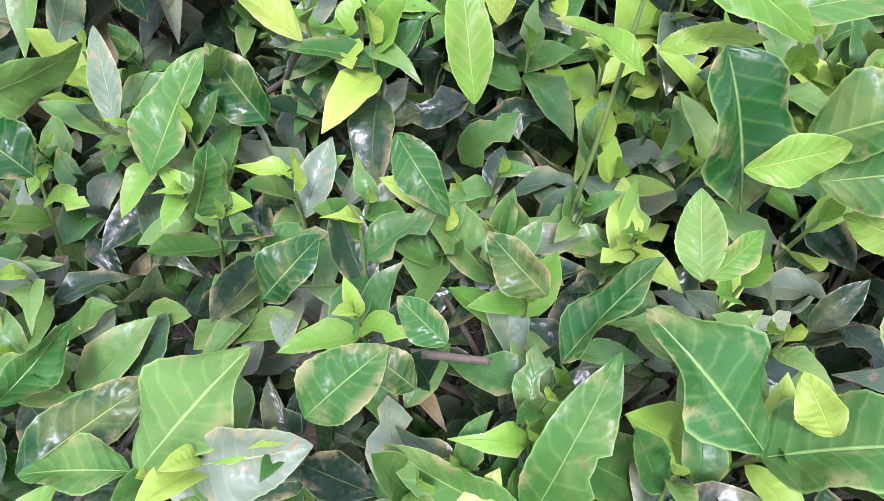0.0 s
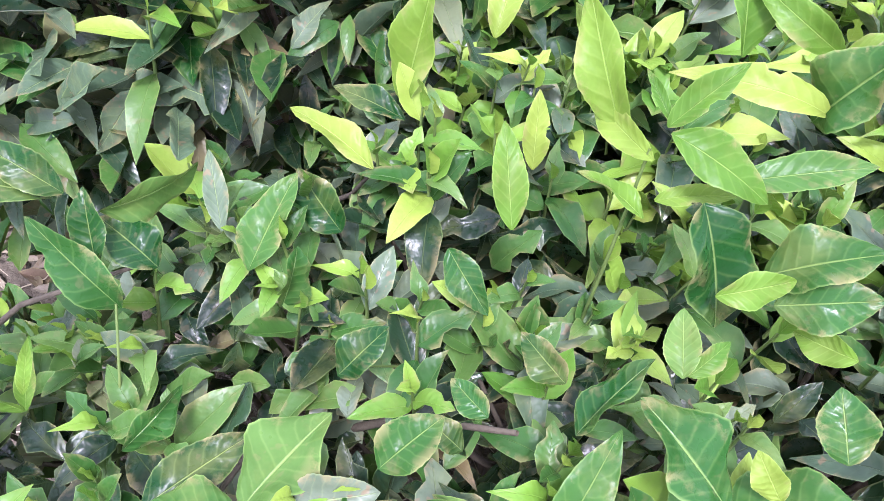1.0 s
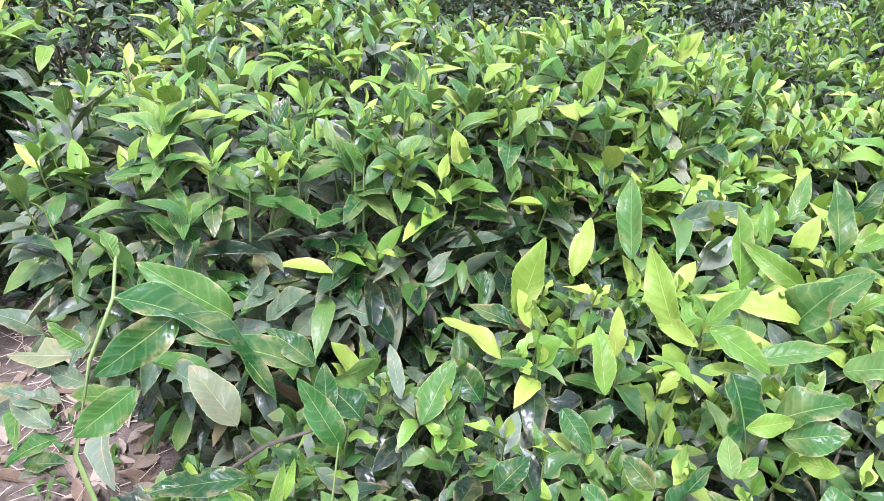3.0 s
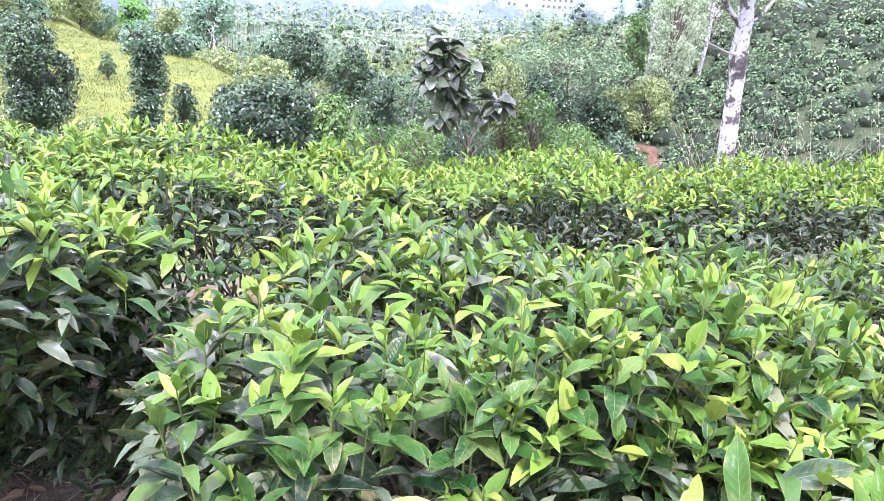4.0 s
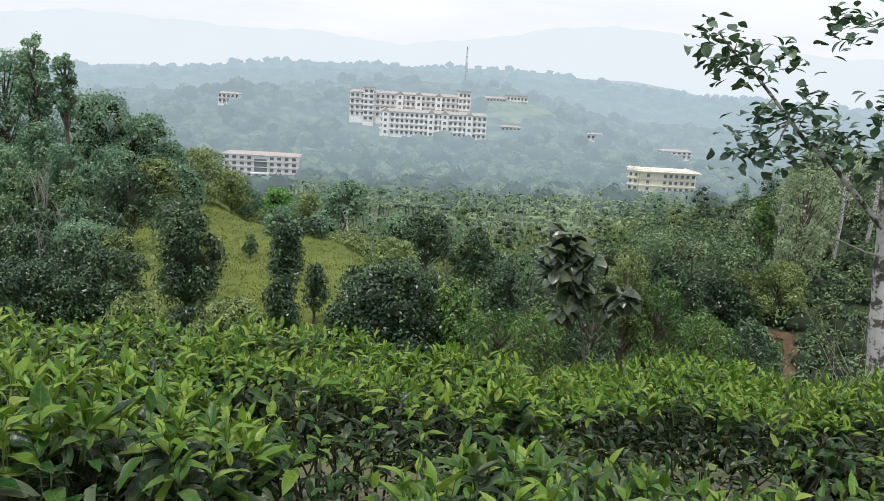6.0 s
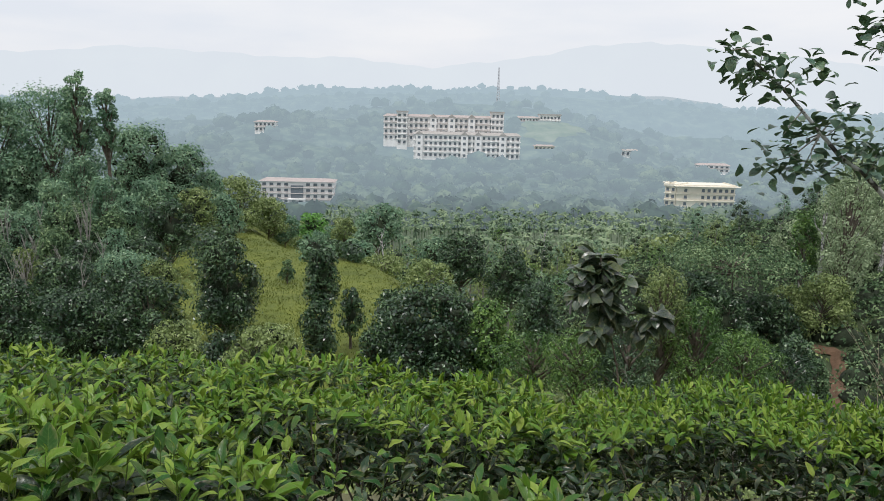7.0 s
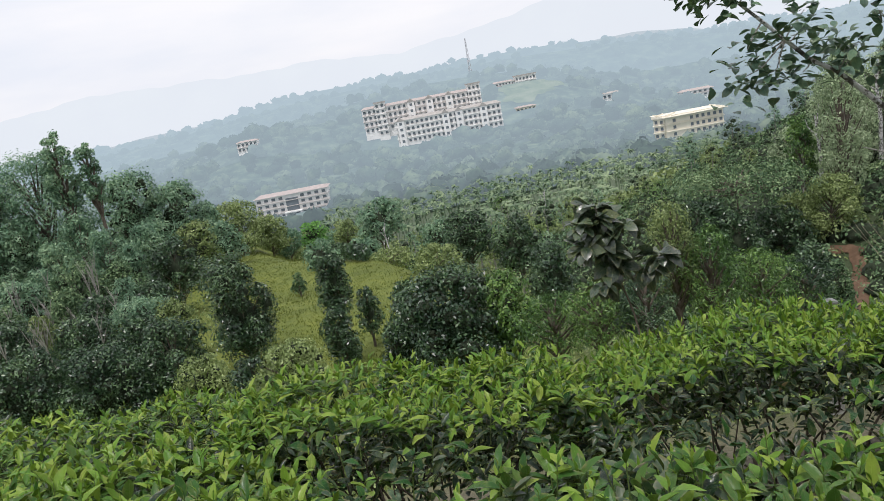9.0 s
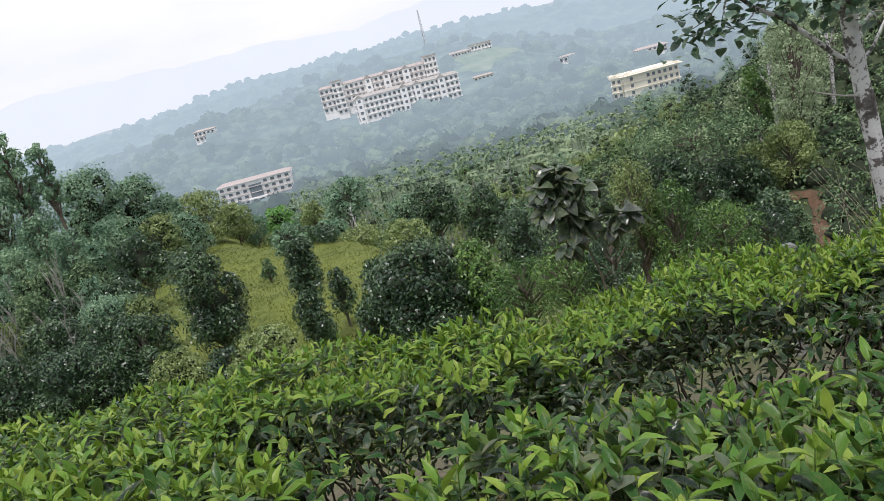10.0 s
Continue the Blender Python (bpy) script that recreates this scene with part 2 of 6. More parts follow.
def frames_for(d, up):
    """Rotation matrices whose Y runs along d and whose Z leans to up; all (N,3)."""
    d = d / np.linalg.norm(d, axis=1, keepdims=True)
    x = np.cross(d, up)
    x /= np.linalg.norm(x, axis=1, keepdims=True) + 1e-9
    return np.stack([x, d, np.cross(x, d)], axis=2)


def spread(shapes, which, rot, size, place, age=None):
    """Copies of leaf shapes as one set of verts, faces, uvs and material numbers."""
    V, F, U, A, n0 = [], [], [], [], 0
    for k, (v, f, uv) in enumerate(shapes):
        sel = np.nonzero(which == k)[0]
        if not len(sel):
            continue
        pts = np.einsum("nij,vj->nvi", rot[sel], v) * size[sel, None, None] + place[sel, None, :]
        V.append(pts.reshape(-1, 3))
        F.append((f[None] + (np.arange(len(sel)) * len(v))[:, None, None]).reshape(-1, f.shape[1]) + n0)
        U.append(np.tile(uv, (len(sel), 1)))
        if age is not None:
            A.append(np.repeat(age[sel], len(f)))
        n0 += len(sel) * len(v)
    return np.concatenate(V), np.concatenate(F), np.concatenate(U), np.concatenate(A) if A else None


def tubes(paths, radii, sides=5):
    """Tapered tubes along lists of points as one mesh; each path (k,3), radii (k,)."""
    V, F, n0 = [], [], 0
    ang = np.arange(sides) * 2 * np.pi / sides
    for p, r in zip(paths, radii):
        p, r = np.asarray(p, float), np.asarray(r, float)
        d = np.gradient(p, axis=0)
        d /= np.linalg.norm(d, axis=1, keepdims=True) + 1e-9
        ref = np.where(np.abs(d[:, 2:3]) > 0.9, np.array([[1.0, 0, 0]]), np.array([[0, 0, 1.0]]))
        a = np.cross(d, ref)
        a /= np.linalg.norm(a, axis=1, keepdims=True) + 1e-9
        b = np.cross(d, a)
        ring = p[:, None] + r[:, None, None] * (a[:, None] * np.cos(ang)[None, :, None] + b[:, None] * np.sin(ang)[None, :, None])
        V.append(ring.reshape(-1, 3))
        for i in range(len(p) - 1):
            for j in range(sides):
                k = (j + 1) % sides
                F.append((n0 + i * sides + j, n0 + i * sides + k, n0 + (i + 1) * sides + k, n0 + (i + 1) * sides + j))
        n0 += len(p) * sides
    return np.concatenate(V), np.array(F)


def box(bm, x0, y0, z0, x1, y1, z1, bevel=0.0):
    r = bmesh.ops.create_cube(bm, size=1.0, matrix=Matrix.Translation(((x0 + x1) / 2, (y0 + y1) / 2, (z0 + z1) / 2)) @ Matrix.Diagonal((x1 - x0, y1 - y0, z1 - z0, 1)))
    if bevel:
        bmesh.ops.bevel(bm, geom=list({e for v in r["verts"] for e in v.link_edges}), offset=bevel, segments=1, affect="EDGES")


# ---- ground ----
PROFILE_Y = [-5000, -400, -60, 0, 1.0, 3.3, 5, 8, 12, 20, 30, 50, 80, 120, 200, 260, 330, 420, 480, 560, 640, 760, 900, 1050, 1500, 5000]
PROFILE_Z = [60, 40, 8, 0.25, 0.2, -0.2, -0.9, -2.6, -4.7, -7.2, -9.4, -13, -18.5, -24, -30.5, -38, -48, -52, -48, -42, -24, -10, 6, 2, -25, -25]


def step(a, b, v):
    t = np.clip((v - a) / (b - a), 0, 1)
    return t * t * (3 - 2 * t)


def ground_z(x, y):
    x, y = np.asarray(x, float), np.asarray(y, float)
    z = np.interp(y, PROFILE_Y, PROFILE_Z)
    crest = np.interp(y, [12, 20, 28, 34, 38, 42, 45, 48, 60], [-0.6, -0.6, -1.5, -2.4, -3.6, -5.5, -7.6, -9.9, -15.2])
    spur = -3.95 - 0.072 * y - 0.04 * np.clip(-x - 8, 0, 30) - z
    z = z + np.maximum(spur, 0) * (1 - step(0, 7, x - crest)) * step(11, 19, y) * (1 - step(62, 100, y))
    z = z + 0.36 * np.clip(x - 9, 0, 60) * step(12, 35, y) * (1 - step(60, 125, y))
    hill = step(500, 640, y) * (1 - step(1000, 1300, y))
    z = z + hill * (10 * np.exp(-((x - 60) / 190) ** 2) - 14 * step(-80, -380, x) - 10 * step(230, 480, x))
    z = z + 20 * np.exp(-((x + 122) / 60) ** 2 - ((y - 590) / 60) ** 2)
    z = z + step(480, 600, y) * (1 - step(680, 800, y)) * (-30 * step(100, 250, x) - 8 * step(-10, -140, x))
    big = step(60, 250, np.abs(y)) + step(60, 250, np.abs(x))
    z = z + np.clip(big, 0, 1) * 2.5 * np.sin(x * 0.021 + 1.3) * np.cos(y * 0.017) 
    z = z + 0.35 * np.sin(x * 0.31 + y * 0.13) * np.sin(y * 0.27 - x * 0.09) * step(6, 20, np.hypot(x, y))
    z = z + 0.012 * np.sin(x * 9.1 + 2 * np.sin(y * 7)) + 0.012 * np.sin(y * 11.3 + x * 3.1)
    return z


def ground():
    rad = np.concatenate([np.linspace(0.05, 4, 60), np.geomspace(4.1, 4900, 120)])
    ang = np.concatenate([np.linspace(-50, 50, 150), np.linspace(53, 307, 70)]) * np.pi / 180
    R, A = np.meshgrid(rad, ang, indexing="ij")
    X, Y = R * np.sin(A), R * np.cos(A)
    Z = ground_z(X, Y)
    V = np.stack([X, Y, Z], -1).reshape(-1, 3)
    nr, na = len(rad), len(ang)
    i, j = np.meshgrid(np.arange(nr - 1), np.arange(na), indexing="ij")
    k = (j + 1) % na
    F = np.stack([i * na + j, (i + 1) * na + j, (i + 1) * na + k, i * na + k], -1).reshape(-1, 4)
    m, n, l, bsdf, out = material("hill_ground")
    geo = n.new("ShaderNodeNewGeometry")
    pos = geo.outputs["Position"]
    grass = ramp_node(n, [(0.3, (0.055, 0.080, 0.012)), (0.5, (0.115, 0.145, 0.02)), (0.7, (0.185, 0.21, 0.03))])
    l.new(math_node(n, l, "MULTIPLY_ADD", noise_node(n, l, 0.35, 5.0, 0.6, pos), 0.5, math_node(n, l, "MULTIPLY", noise_node(n, l, 2.6, 6.0, 0.75, pos), 0.5)), grass.inputs["Fac"])
    soil = ramp_node(n, [(0.3, (0.062, 0.048, 0.033)), (0.5, (0.115, 0.094, 0.069)), (0.7, (0.19, 0.162, 0.125))])
    l.new(noise_node(n, l, 22.0, 6.0, 0.7, pos), soil.inputs["Fac"])
    near = n.new("ShaderNodeVectorMath")
    near.operation = "LENGTH"
    l.new(pos, near.inputs[0])
    mr = n.new("ShaderNodeMapRange")
    mr.inputs["From Min"].default_value, mr.inputs["From Max"].default_value = 3.5, 7.0
    l.new(near.outputs["Value"], mr.inputs["Value"])
    sx = n.new("ShaderNodeSeparateXYZ")
    l.new(pos, sx.inputs[0])
    side = n.new("ShaderNodeMapRange")
    side.inputs["From Min"].default_value, side.inputs["From Max"].default_value = 1.0, 7.0
    l.new(sx.outputs["X"], side.inputs["Value"])
    weedy = mix_rgb(n, l, noise_node(n, l, 1.2, 5.0, 0.7, pos), (0.018, 0.03, 0.012), (0.06, 0.085, 0.03))
    grass_all = mix_rgb(n, l, side.outputs["Result"], grass.outputs["Color"], weedy)
    colour = mix_rgb(n, l, mr.outputs["Result"], soil.outputs["Color"], grass_all)
    mr3 = n.new("ShaderNodeMapRange")
    mr3.inputs["From Min"].default_value, mr3.inputs["From Max"].default_value = 75.0, 130.0
    l.new(near.outputs["Value"], mr3.inputs["Value"])
    colour = mix_rgb(n, l, mr3.outputs["Result"], colour, mix_rgb(n, l, noise_node(n, l, 0.05, 4.0, 0.6, pos), (0.05, 0.075, 0.045), (0.13, 0.17, 0.09)))
    l.new(colour, bsdf.inputs["Base Color"])
    bsdf.inputs["Roughness"].default_value = 0.95
    b = n.new("ShaderNodeBump")
    b.inputs["Strength"].default_value, b.inputs["Distance"].default_value = 0.6, 0.05
    l.new(noise_node(n, l, 14.0, 6.0, 0.7, pos), b.inputs["Height"])
    l.new(b.outputs["Normal"], bsdf.inputs["Normal"])
    ob = mesh_object("ground", V, F, m, smooth=True)
    tagged(ob, "sloping hillside ground with litter, grass and weeds", "ground", kind="structure")


ground()


# ---- tea ----
TEA_LO = [leaf_shape(s, w, d, f, 0, wv, i) for i, (s, w, d, f, wv) in enumerate([(4, 0.34, 0.12, 0.65, 0.0), (4, 0.29, 0.35, 0.5, 0.1), (4, 0.38, -0.15, 0.8, 0.0), (4, 0.33, 0.55, 0.4, 0.15)])]
TEA_FAR = [leaf_shape(3, w, d, f, 0, 0.0, i) for i, (w, d, f) in enumerate([(0.36, 0.12, 0.65), (0.32, 0.35, 0.5), (0.40, -0.15, 0.8), (0.36, 0.5, 0.4)])]
TEA_HI = [leaf_shape(7, w, d, f, 0.03, wv, i, 0.0, bt, 0.12) for i, (w, d, f, wv, bt) in enumerate([
    (0.42, 0.10, 0.5, 0.1, ()), (0.38, 0.32, 0.4, 0.2, ()), (0.48, -0.14, 0.55, 0.15, ()), (0.44, 0.5, 0.35, 0.25, ()),
    (0.50, 0.2, 0.3, 0.2, ((3, 5, 0.35), (5, 6, -0.5))), (0.46, 0.05, 0.6, 0.25, ((4, 7, 0.25),)), (0.42, 0.7, 0.5, 0.3, ((1, 3, -0.45), (5, 7, 0.4)))])]
UP = np.array([0, 0, 1.0])


def wobble(x, y):
    return 0.035 * np.sin(x * 7.3 + 1.7 * np.sin(y * 5.1)) + 0.03 * np.sin(y * 8.7 + 1.3 * np.sin(x * 6.1 + 1))


def tea_bush(seed, cx, cy, hx, hy, top, slope_x, slope_y, density=1.0, fine=False, singles=120, label="", young=1.0, big=1.0, shade_to=-9.0, worn=0.0, shoots=1.0, shoulder=0.17, skirt=0.22, flank=1.0):
    """A pruned tea bush: twigs, a dense body of dark leaves, and bright shoots over its flat top."""
    r = np.random.RandomState(seed)
    g0 = float(ground_z(cx, cy))
    bush = thing("tea_bush", (cx, cy, g0), label or "clipped tea bush with dark glossy leaves and bright young shoots", "bush", "tea bushes in rows")
    area = 4 * hx * hy

    def surface(x, y):
        s = (np.abs((x - cx) / hx) ** 3.5 + np.abs((y - cy) / hy) ** 3.5) ** (1 / 3.5)
        z = top + slope_x * (x - cx) + slope_y * (y - cy) + wobble(x, y) - shoulder * np.clip((s - 0.62) / 0.38, 0, 1) ** 2
        return z, s

    def inside(n, grow=1.0):
        x, y = cx + r.uniform(-hx, hx, n) * grow, cy + r.uniform(-hy, hy, n) * grow
        z, s = surface(x, y)
        k = s < 1.0 + r.uniform(-0.06, 0.05, n)
        return x[k], y[k], z[k], s[k]

    P, D, N, S, A = [], [], [], [], []

    def leaves(p, d, nrm, size, age):
        P.append(p), D.append(d), N.append(nrm), S.append(size), A.append(age)

    # body: mature leaves through the upper part, lying every way
    x, y, z, s = inside(int(area * (1250 if cy < 2.0 else 950) * density))
    depth = (0.012 if cy < 2.0 else 0.035) + r.exponential(0.10, len(x)) if not fine else r.exponential(0.10, len(x))
    az, el = r.uniform(0, 2 * np.pi, len(x)), r.normal(0.15, 0.5, len(x))
    d = np.stack([np.cos(az) * np.cos(el), np.sin(az) * np.cos(el), np.sin(el)], 1)
    nr = UP + r.normal(0, 0.35, (len(x), 3))
    leaves(np.stack([x, y, z - depth - 0.015], 1), d, nr, r.uniform(0.045, 0.085, len(x)) * big, r.choice([1, 2, 2, 2, 2, 2, 2, 3], len(x)))
    # flanks: leaves that hang outwards round the edge
    n = int((hx + hy) * 4 * (430 if cy < 2.0 else 900) * density * flank)
    t = r.uniform(0, 2 * np.pi, n)
    t = t[(np.sin(t) < 0.3) | (r.uniform(0, 1, n) < 0.3)]
    n = len(t)
    c, sn = np.cos(t), np.sin(t)
    q = (np.abs(c) ** 3.5 + np.abs(sn) ** 3.5) ** (-1 / 3.5) * r.uniform(0.86, 1.02, n)
    x, y = cx + hx * c * q, cy + hy * sn * q
    z, s = surface(x, y)
    low = g0 + (skirt if cy < 2.0 else skirt * 0.5)
    f = r.uniform(0.0, 1.0, n) ** (0.7 if cy < 2.0 else 0.85)
    z = low + (z - low) * f
    tuck = 0.28 if cy < 2.0 else 0.08
    x, y = cx + (x - cx) * (1 - tuck + tuck * f ** 0.6), cy + (y - cy) * (1 - tuck + tuck * f ** 0.6)
    az = np.arctan2(y - cy, x - cx) + r.normal(0, 1.5, n)
    el = r.normal(0.12, 0.4, n)
    d = np.stack([np.cos(az) * np.cos(el), np.sin(az) * np.cos(el), np.sin(el)], 1)
    leaves(np.stack([x, y, z], 1), d, UP + r.normal(0, 0.4, (n, 3)), r.uniform(0.05, 0.095, n) * big, r.choice([1, 1, 2, 2, 2, 2, 2, 2, 3], n))
    # shoots: three to five leaves round a green stem, the top ones bright and upright
    x, y, z, s = inside(int(area * 380 * density * shoots))
    k = (y > shade_to + r.normal(0, 0.06, len(x)) + 0.09 * np.sin(x * 5 + seed)) | (r.uniform(0, 1, len(x)) < (0.12 if cy < 2.0 else 0.04))
    x, y, z = x[k], y[k], z[k]
    stems, radii = [], []
    for i in range(len(x)):
        h = r.uniform(0.03, 0.10) * (0.55 + 0.45 * shoots)
        lean = r.normal(0, 0.18, 2)
        base = np.array([x[i], y[i], z[i] - 0.05])
        tip = np.array([x[i] + lean[0] * h, y[i] + lean[1] * h, z[i] + h - 0.02])
        if cy < 2.0 or i % 4 == 0:
            stems.append([base, (base + tip) / 2, tip]), radii.append([0.0022, 0.0018, 0.0012])
        k, a0, vig = r.randint(3, 6), r.uniform(0, 6.28), r.uniform(0.75, 1.2)
        bright = r.uniform() < 0.72 * young
        for j in range(k):
            f = (j + 0.4) / k
            a = a0 + j * 2.4
            e = 0.15 + 1.0 * f ** 1.3 + r.normal(0, 0.16)
            dd = np.array([math.cos(a) * math.cos(e), math.sin(a) * math.cos(e), math.sin(e)])
            up = UP - dd * 0.5 + r.normal(0, 0.12, 3) - 0.7 * math.sin(e) * np.array([math.cos(a), math.sin(a), 0])
            ln = vig * big * (0.082 - 0.035 * f) * r.uniform(0.8, 1.2)
            age = (0 if f > 0.45 else r.choice([0, 1, 1])) if bright else (1 if f > 0.6 else r.choice([1, 2]))
            leaves((base + (tip - base) * (0.35 + 0.65 * f))[None], dd[None], up[None], np.array([ln]), np.array([age]))
        leaves(tip[None], np.array([[lean[0] * 0.5, lean[1] * 0.5, 1.0]]), np.array([[1.0, 0.3, 0]]), np.array([0.028 * vig]), np.array([0]))
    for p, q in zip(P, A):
        # near-face leaves take the dark set, painting that face as shaded
        q[(q == 1) & (p[:, 1] < shade_to)] = 2
        q[(q == 2) & (r.uniform(0, 1, len(q)) < worn)] = 3
        if fine:
            q[(q == 2) & (r.uniform(0, 1, len(q)) < 0.15)] = 1
    P, D, N, S, A = np.concatenate(P), np.concatenate(D), np.concatenate(N), np.concatenate(S), np.concatenate(A)
    rot = frames_for(D, N)
    shapes = TEA_HI if fine else TEA_LO if cy < 2.0 or seed == 5 else TEA_FAR
    which = r.randint(0, len(shapes), len(P))
    lone_which = r.randint(0, len(TEA_HI), len(P))
    # single leaves: the topmost of the side that faces the path
    score = P[:, 2] - 0.25 * P[:, 1] + r.uniform(0, 0.12, len(P)) + 0.6 * (S > 0.05)
    order = np.argsort(-score)
    lone, rest = order[:singles], order[singles:]
    origin = np.array([cx, cy, g0])
    V, F, U, M = spread(shapes, which[rest], rot[rest], S[rest], P[rest] - origin, A[rest])
    body = mesh_object("foliage", V, F, [leaf_mats[a] for a in AGES], bush, mat_index=M, uv=U, smooth=True)
    tagged(body, kind="stuff")
    for i in lone:
        one_leaf(bush, P[i] - origin, rot[i], S[i], lone_which[i] if fine else which[i], AGES[A[i]])
    # woody frame
    wood = int((26 if cy < 2.0 else 6) * area * density) + 14
    for i in range(wood):
        q = r.uniform(-0.9, 0.9, 2)
        x1, y1 = cx + hx * q[0], cy + hy * q[1]
        z1 = float(surface(x1, y1)[0]) - r.uniform(0.0, 0.08)
        b = np.array([cx + hx * q[0] * 0.45, cy + hy * q[1] * 0.45, g0 - 0.02])
        e = np.array([x1, y1, z1])
        m1 = b + (e - b) * 0.45 + r.normal(0, 0.05, 3)
        m2 = b + (e - b) * 0.75 + r.normal(0, 0.035, 3)
        stems.append([b, m1, m2, e]), radii.append([0.009, 0.0055, 0.0035, 0.002])
    k = len(stems) - wood
    V, F = tubes(stems[:k], radii[:k], 3)
    tagged(mesh_object("shoot_stem", V - origin, F, stem_mat, bush, smooth=True), kind="stuff")
    V, F = tubes(stems[k:], radii[k:], 5)
    tagged(mesh_object("branchwork", V - origin, F, twig_mat, bush, "grey-brown woody twigs", smooth=True), kind="stuff")
    return bush


LEAF_MESH = {}


def one_leaf(parent, place, rot, size, k, age, mesh=None):
    """A leaf as an object of its own; alike leaves share a mesh."""
    key = (k, age)
    if mesh is None and key not in LEAF_MESH:
        v, f, uv = TEA_HI[k]
        ob = mesh_object("leaf", v, f, leaf_single[age], uv=uv, smooth=True)
        LEAF_MESH[key] = ob.data
        bpy.data.objects.remove(ob)
    ob = new("leaf", mesh or LEAF_MESH[key])
    ob.parent = parent
    m = Matrix([list(row) for row in rot]).to_4x4()
    ob.matrix_basis = Matrix.Translation(tuple(place)) @ m @ Matrix.Diagonal((size, size, size, 1))
    return ob


near_bush = tea_bush(1, 0.34, 0.26, 0.80, 0.45, 0.965, 0.16, -0.07, 2.5, True, 200, "clipped tea bush with insect-bitten dark leaves, bare twigs and bright shoots", 0.5, 0.76, -9.0, 0.28, 0.45, 0.12)
right_bush = tea_bush(14, 0.80, 0.68, 0.54, 0.36, 0.975, 0.0, -0.05, 1.25, True, 260, "clipped tea bush full of large bright young leaves", 1.0, 1.1, -9.0, 0.15, 1.0, 0.17, 0.22, 1.5)
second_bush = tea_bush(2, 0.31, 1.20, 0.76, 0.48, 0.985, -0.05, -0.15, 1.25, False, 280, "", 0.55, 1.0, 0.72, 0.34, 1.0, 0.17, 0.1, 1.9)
r = np.random.RandomState(23)
# mostly pale leaf sets, to brighten this front as sky light would
for i in range(170):
    p = np.array([r.uniform(-0.5, 0.3), r.uniform(0.72, 1.02), 0])
    p[2] = 0.93 - 0.9 * max(0, -0.2 - p[0]) - 0.5 * max(0, 0.86 - p[1]) + r.uniform(-0.02, 0.06)
    a, e = r.uniform(0, 6.28), r.normal(0.25, 0.35)
    d = np.array([[math.cos(a) * math.cos(e), math.sin(a) * math.cos(e), math.sin(e)]])
    one_leaf(second_bush, p - np.array(second_bush.location), frames_for(d, (UP + r.normal(0, 0.3, 3) + [0, -0.25, 0])[None])[0], r.uniform(0.06, 0.10), r.randint(0, 7), ("old", "mid", "old", "mature", "old")[i % 5])
tea_bush(3, 1.72, 0.98, 0.72, 0.88, 0.93, -0.02, -0.10, 1.25, False, 150, "", 0.55, 0.86, -9.0, 0.1)
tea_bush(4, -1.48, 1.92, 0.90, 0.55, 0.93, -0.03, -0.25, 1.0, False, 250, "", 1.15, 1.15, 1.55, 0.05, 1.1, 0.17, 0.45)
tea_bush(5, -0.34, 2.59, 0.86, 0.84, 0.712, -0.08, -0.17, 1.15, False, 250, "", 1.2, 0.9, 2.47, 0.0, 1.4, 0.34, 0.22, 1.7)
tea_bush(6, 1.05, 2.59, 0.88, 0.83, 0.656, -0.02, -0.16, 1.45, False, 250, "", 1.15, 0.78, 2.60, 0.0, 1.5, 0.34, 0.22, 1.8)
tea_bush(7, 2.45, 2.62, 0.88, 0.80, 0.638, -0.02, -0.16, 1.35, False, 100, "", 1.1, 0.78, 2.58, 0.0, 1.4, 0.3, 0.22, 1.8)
tea_bush(8, 3.25, 1.10, 0.85, 0.86, 0.87, -0.02, -0.10, 0.6, False, 60, "", 1.0, 0.9)
tea_bush(9, -1.72, 3.05, 0.86, 0.60, 0.665, -0.05, -0.17, 0.9, False, 100, "", 0.85, 0.95)
tea_bush(10, -3.10, 2.15, 0.78, 0.80, 0.84, -0.03, -0.22, 0.6, False, 40, "", 0.85, 1.0)
tea_bush(11, 3.95, 2.80, 0.80, 0.64, 0.58, 0.0, -0.16, 0.6, False, 40, "", 0.9, 0.9)
tea_bush(12, 2.0, -0.45, 0.85, 0.5, 1.0, 0.0, -0.10, 0.35, False, 20, "", 1.0, 0.9)
tea_bush(13, -3.2, 3.6, 0.80, 0.64, 0.60, -0.03, -0.17, 0.35, False, 20, "", 1.0, 0.9)

# the large leaves of the nearest bush
HERO_SHAPES = {}
BITES = ((), ((10, 13, 0.7),), (), ((15, 17, -0.7), (17, 19, -0.85)), ())


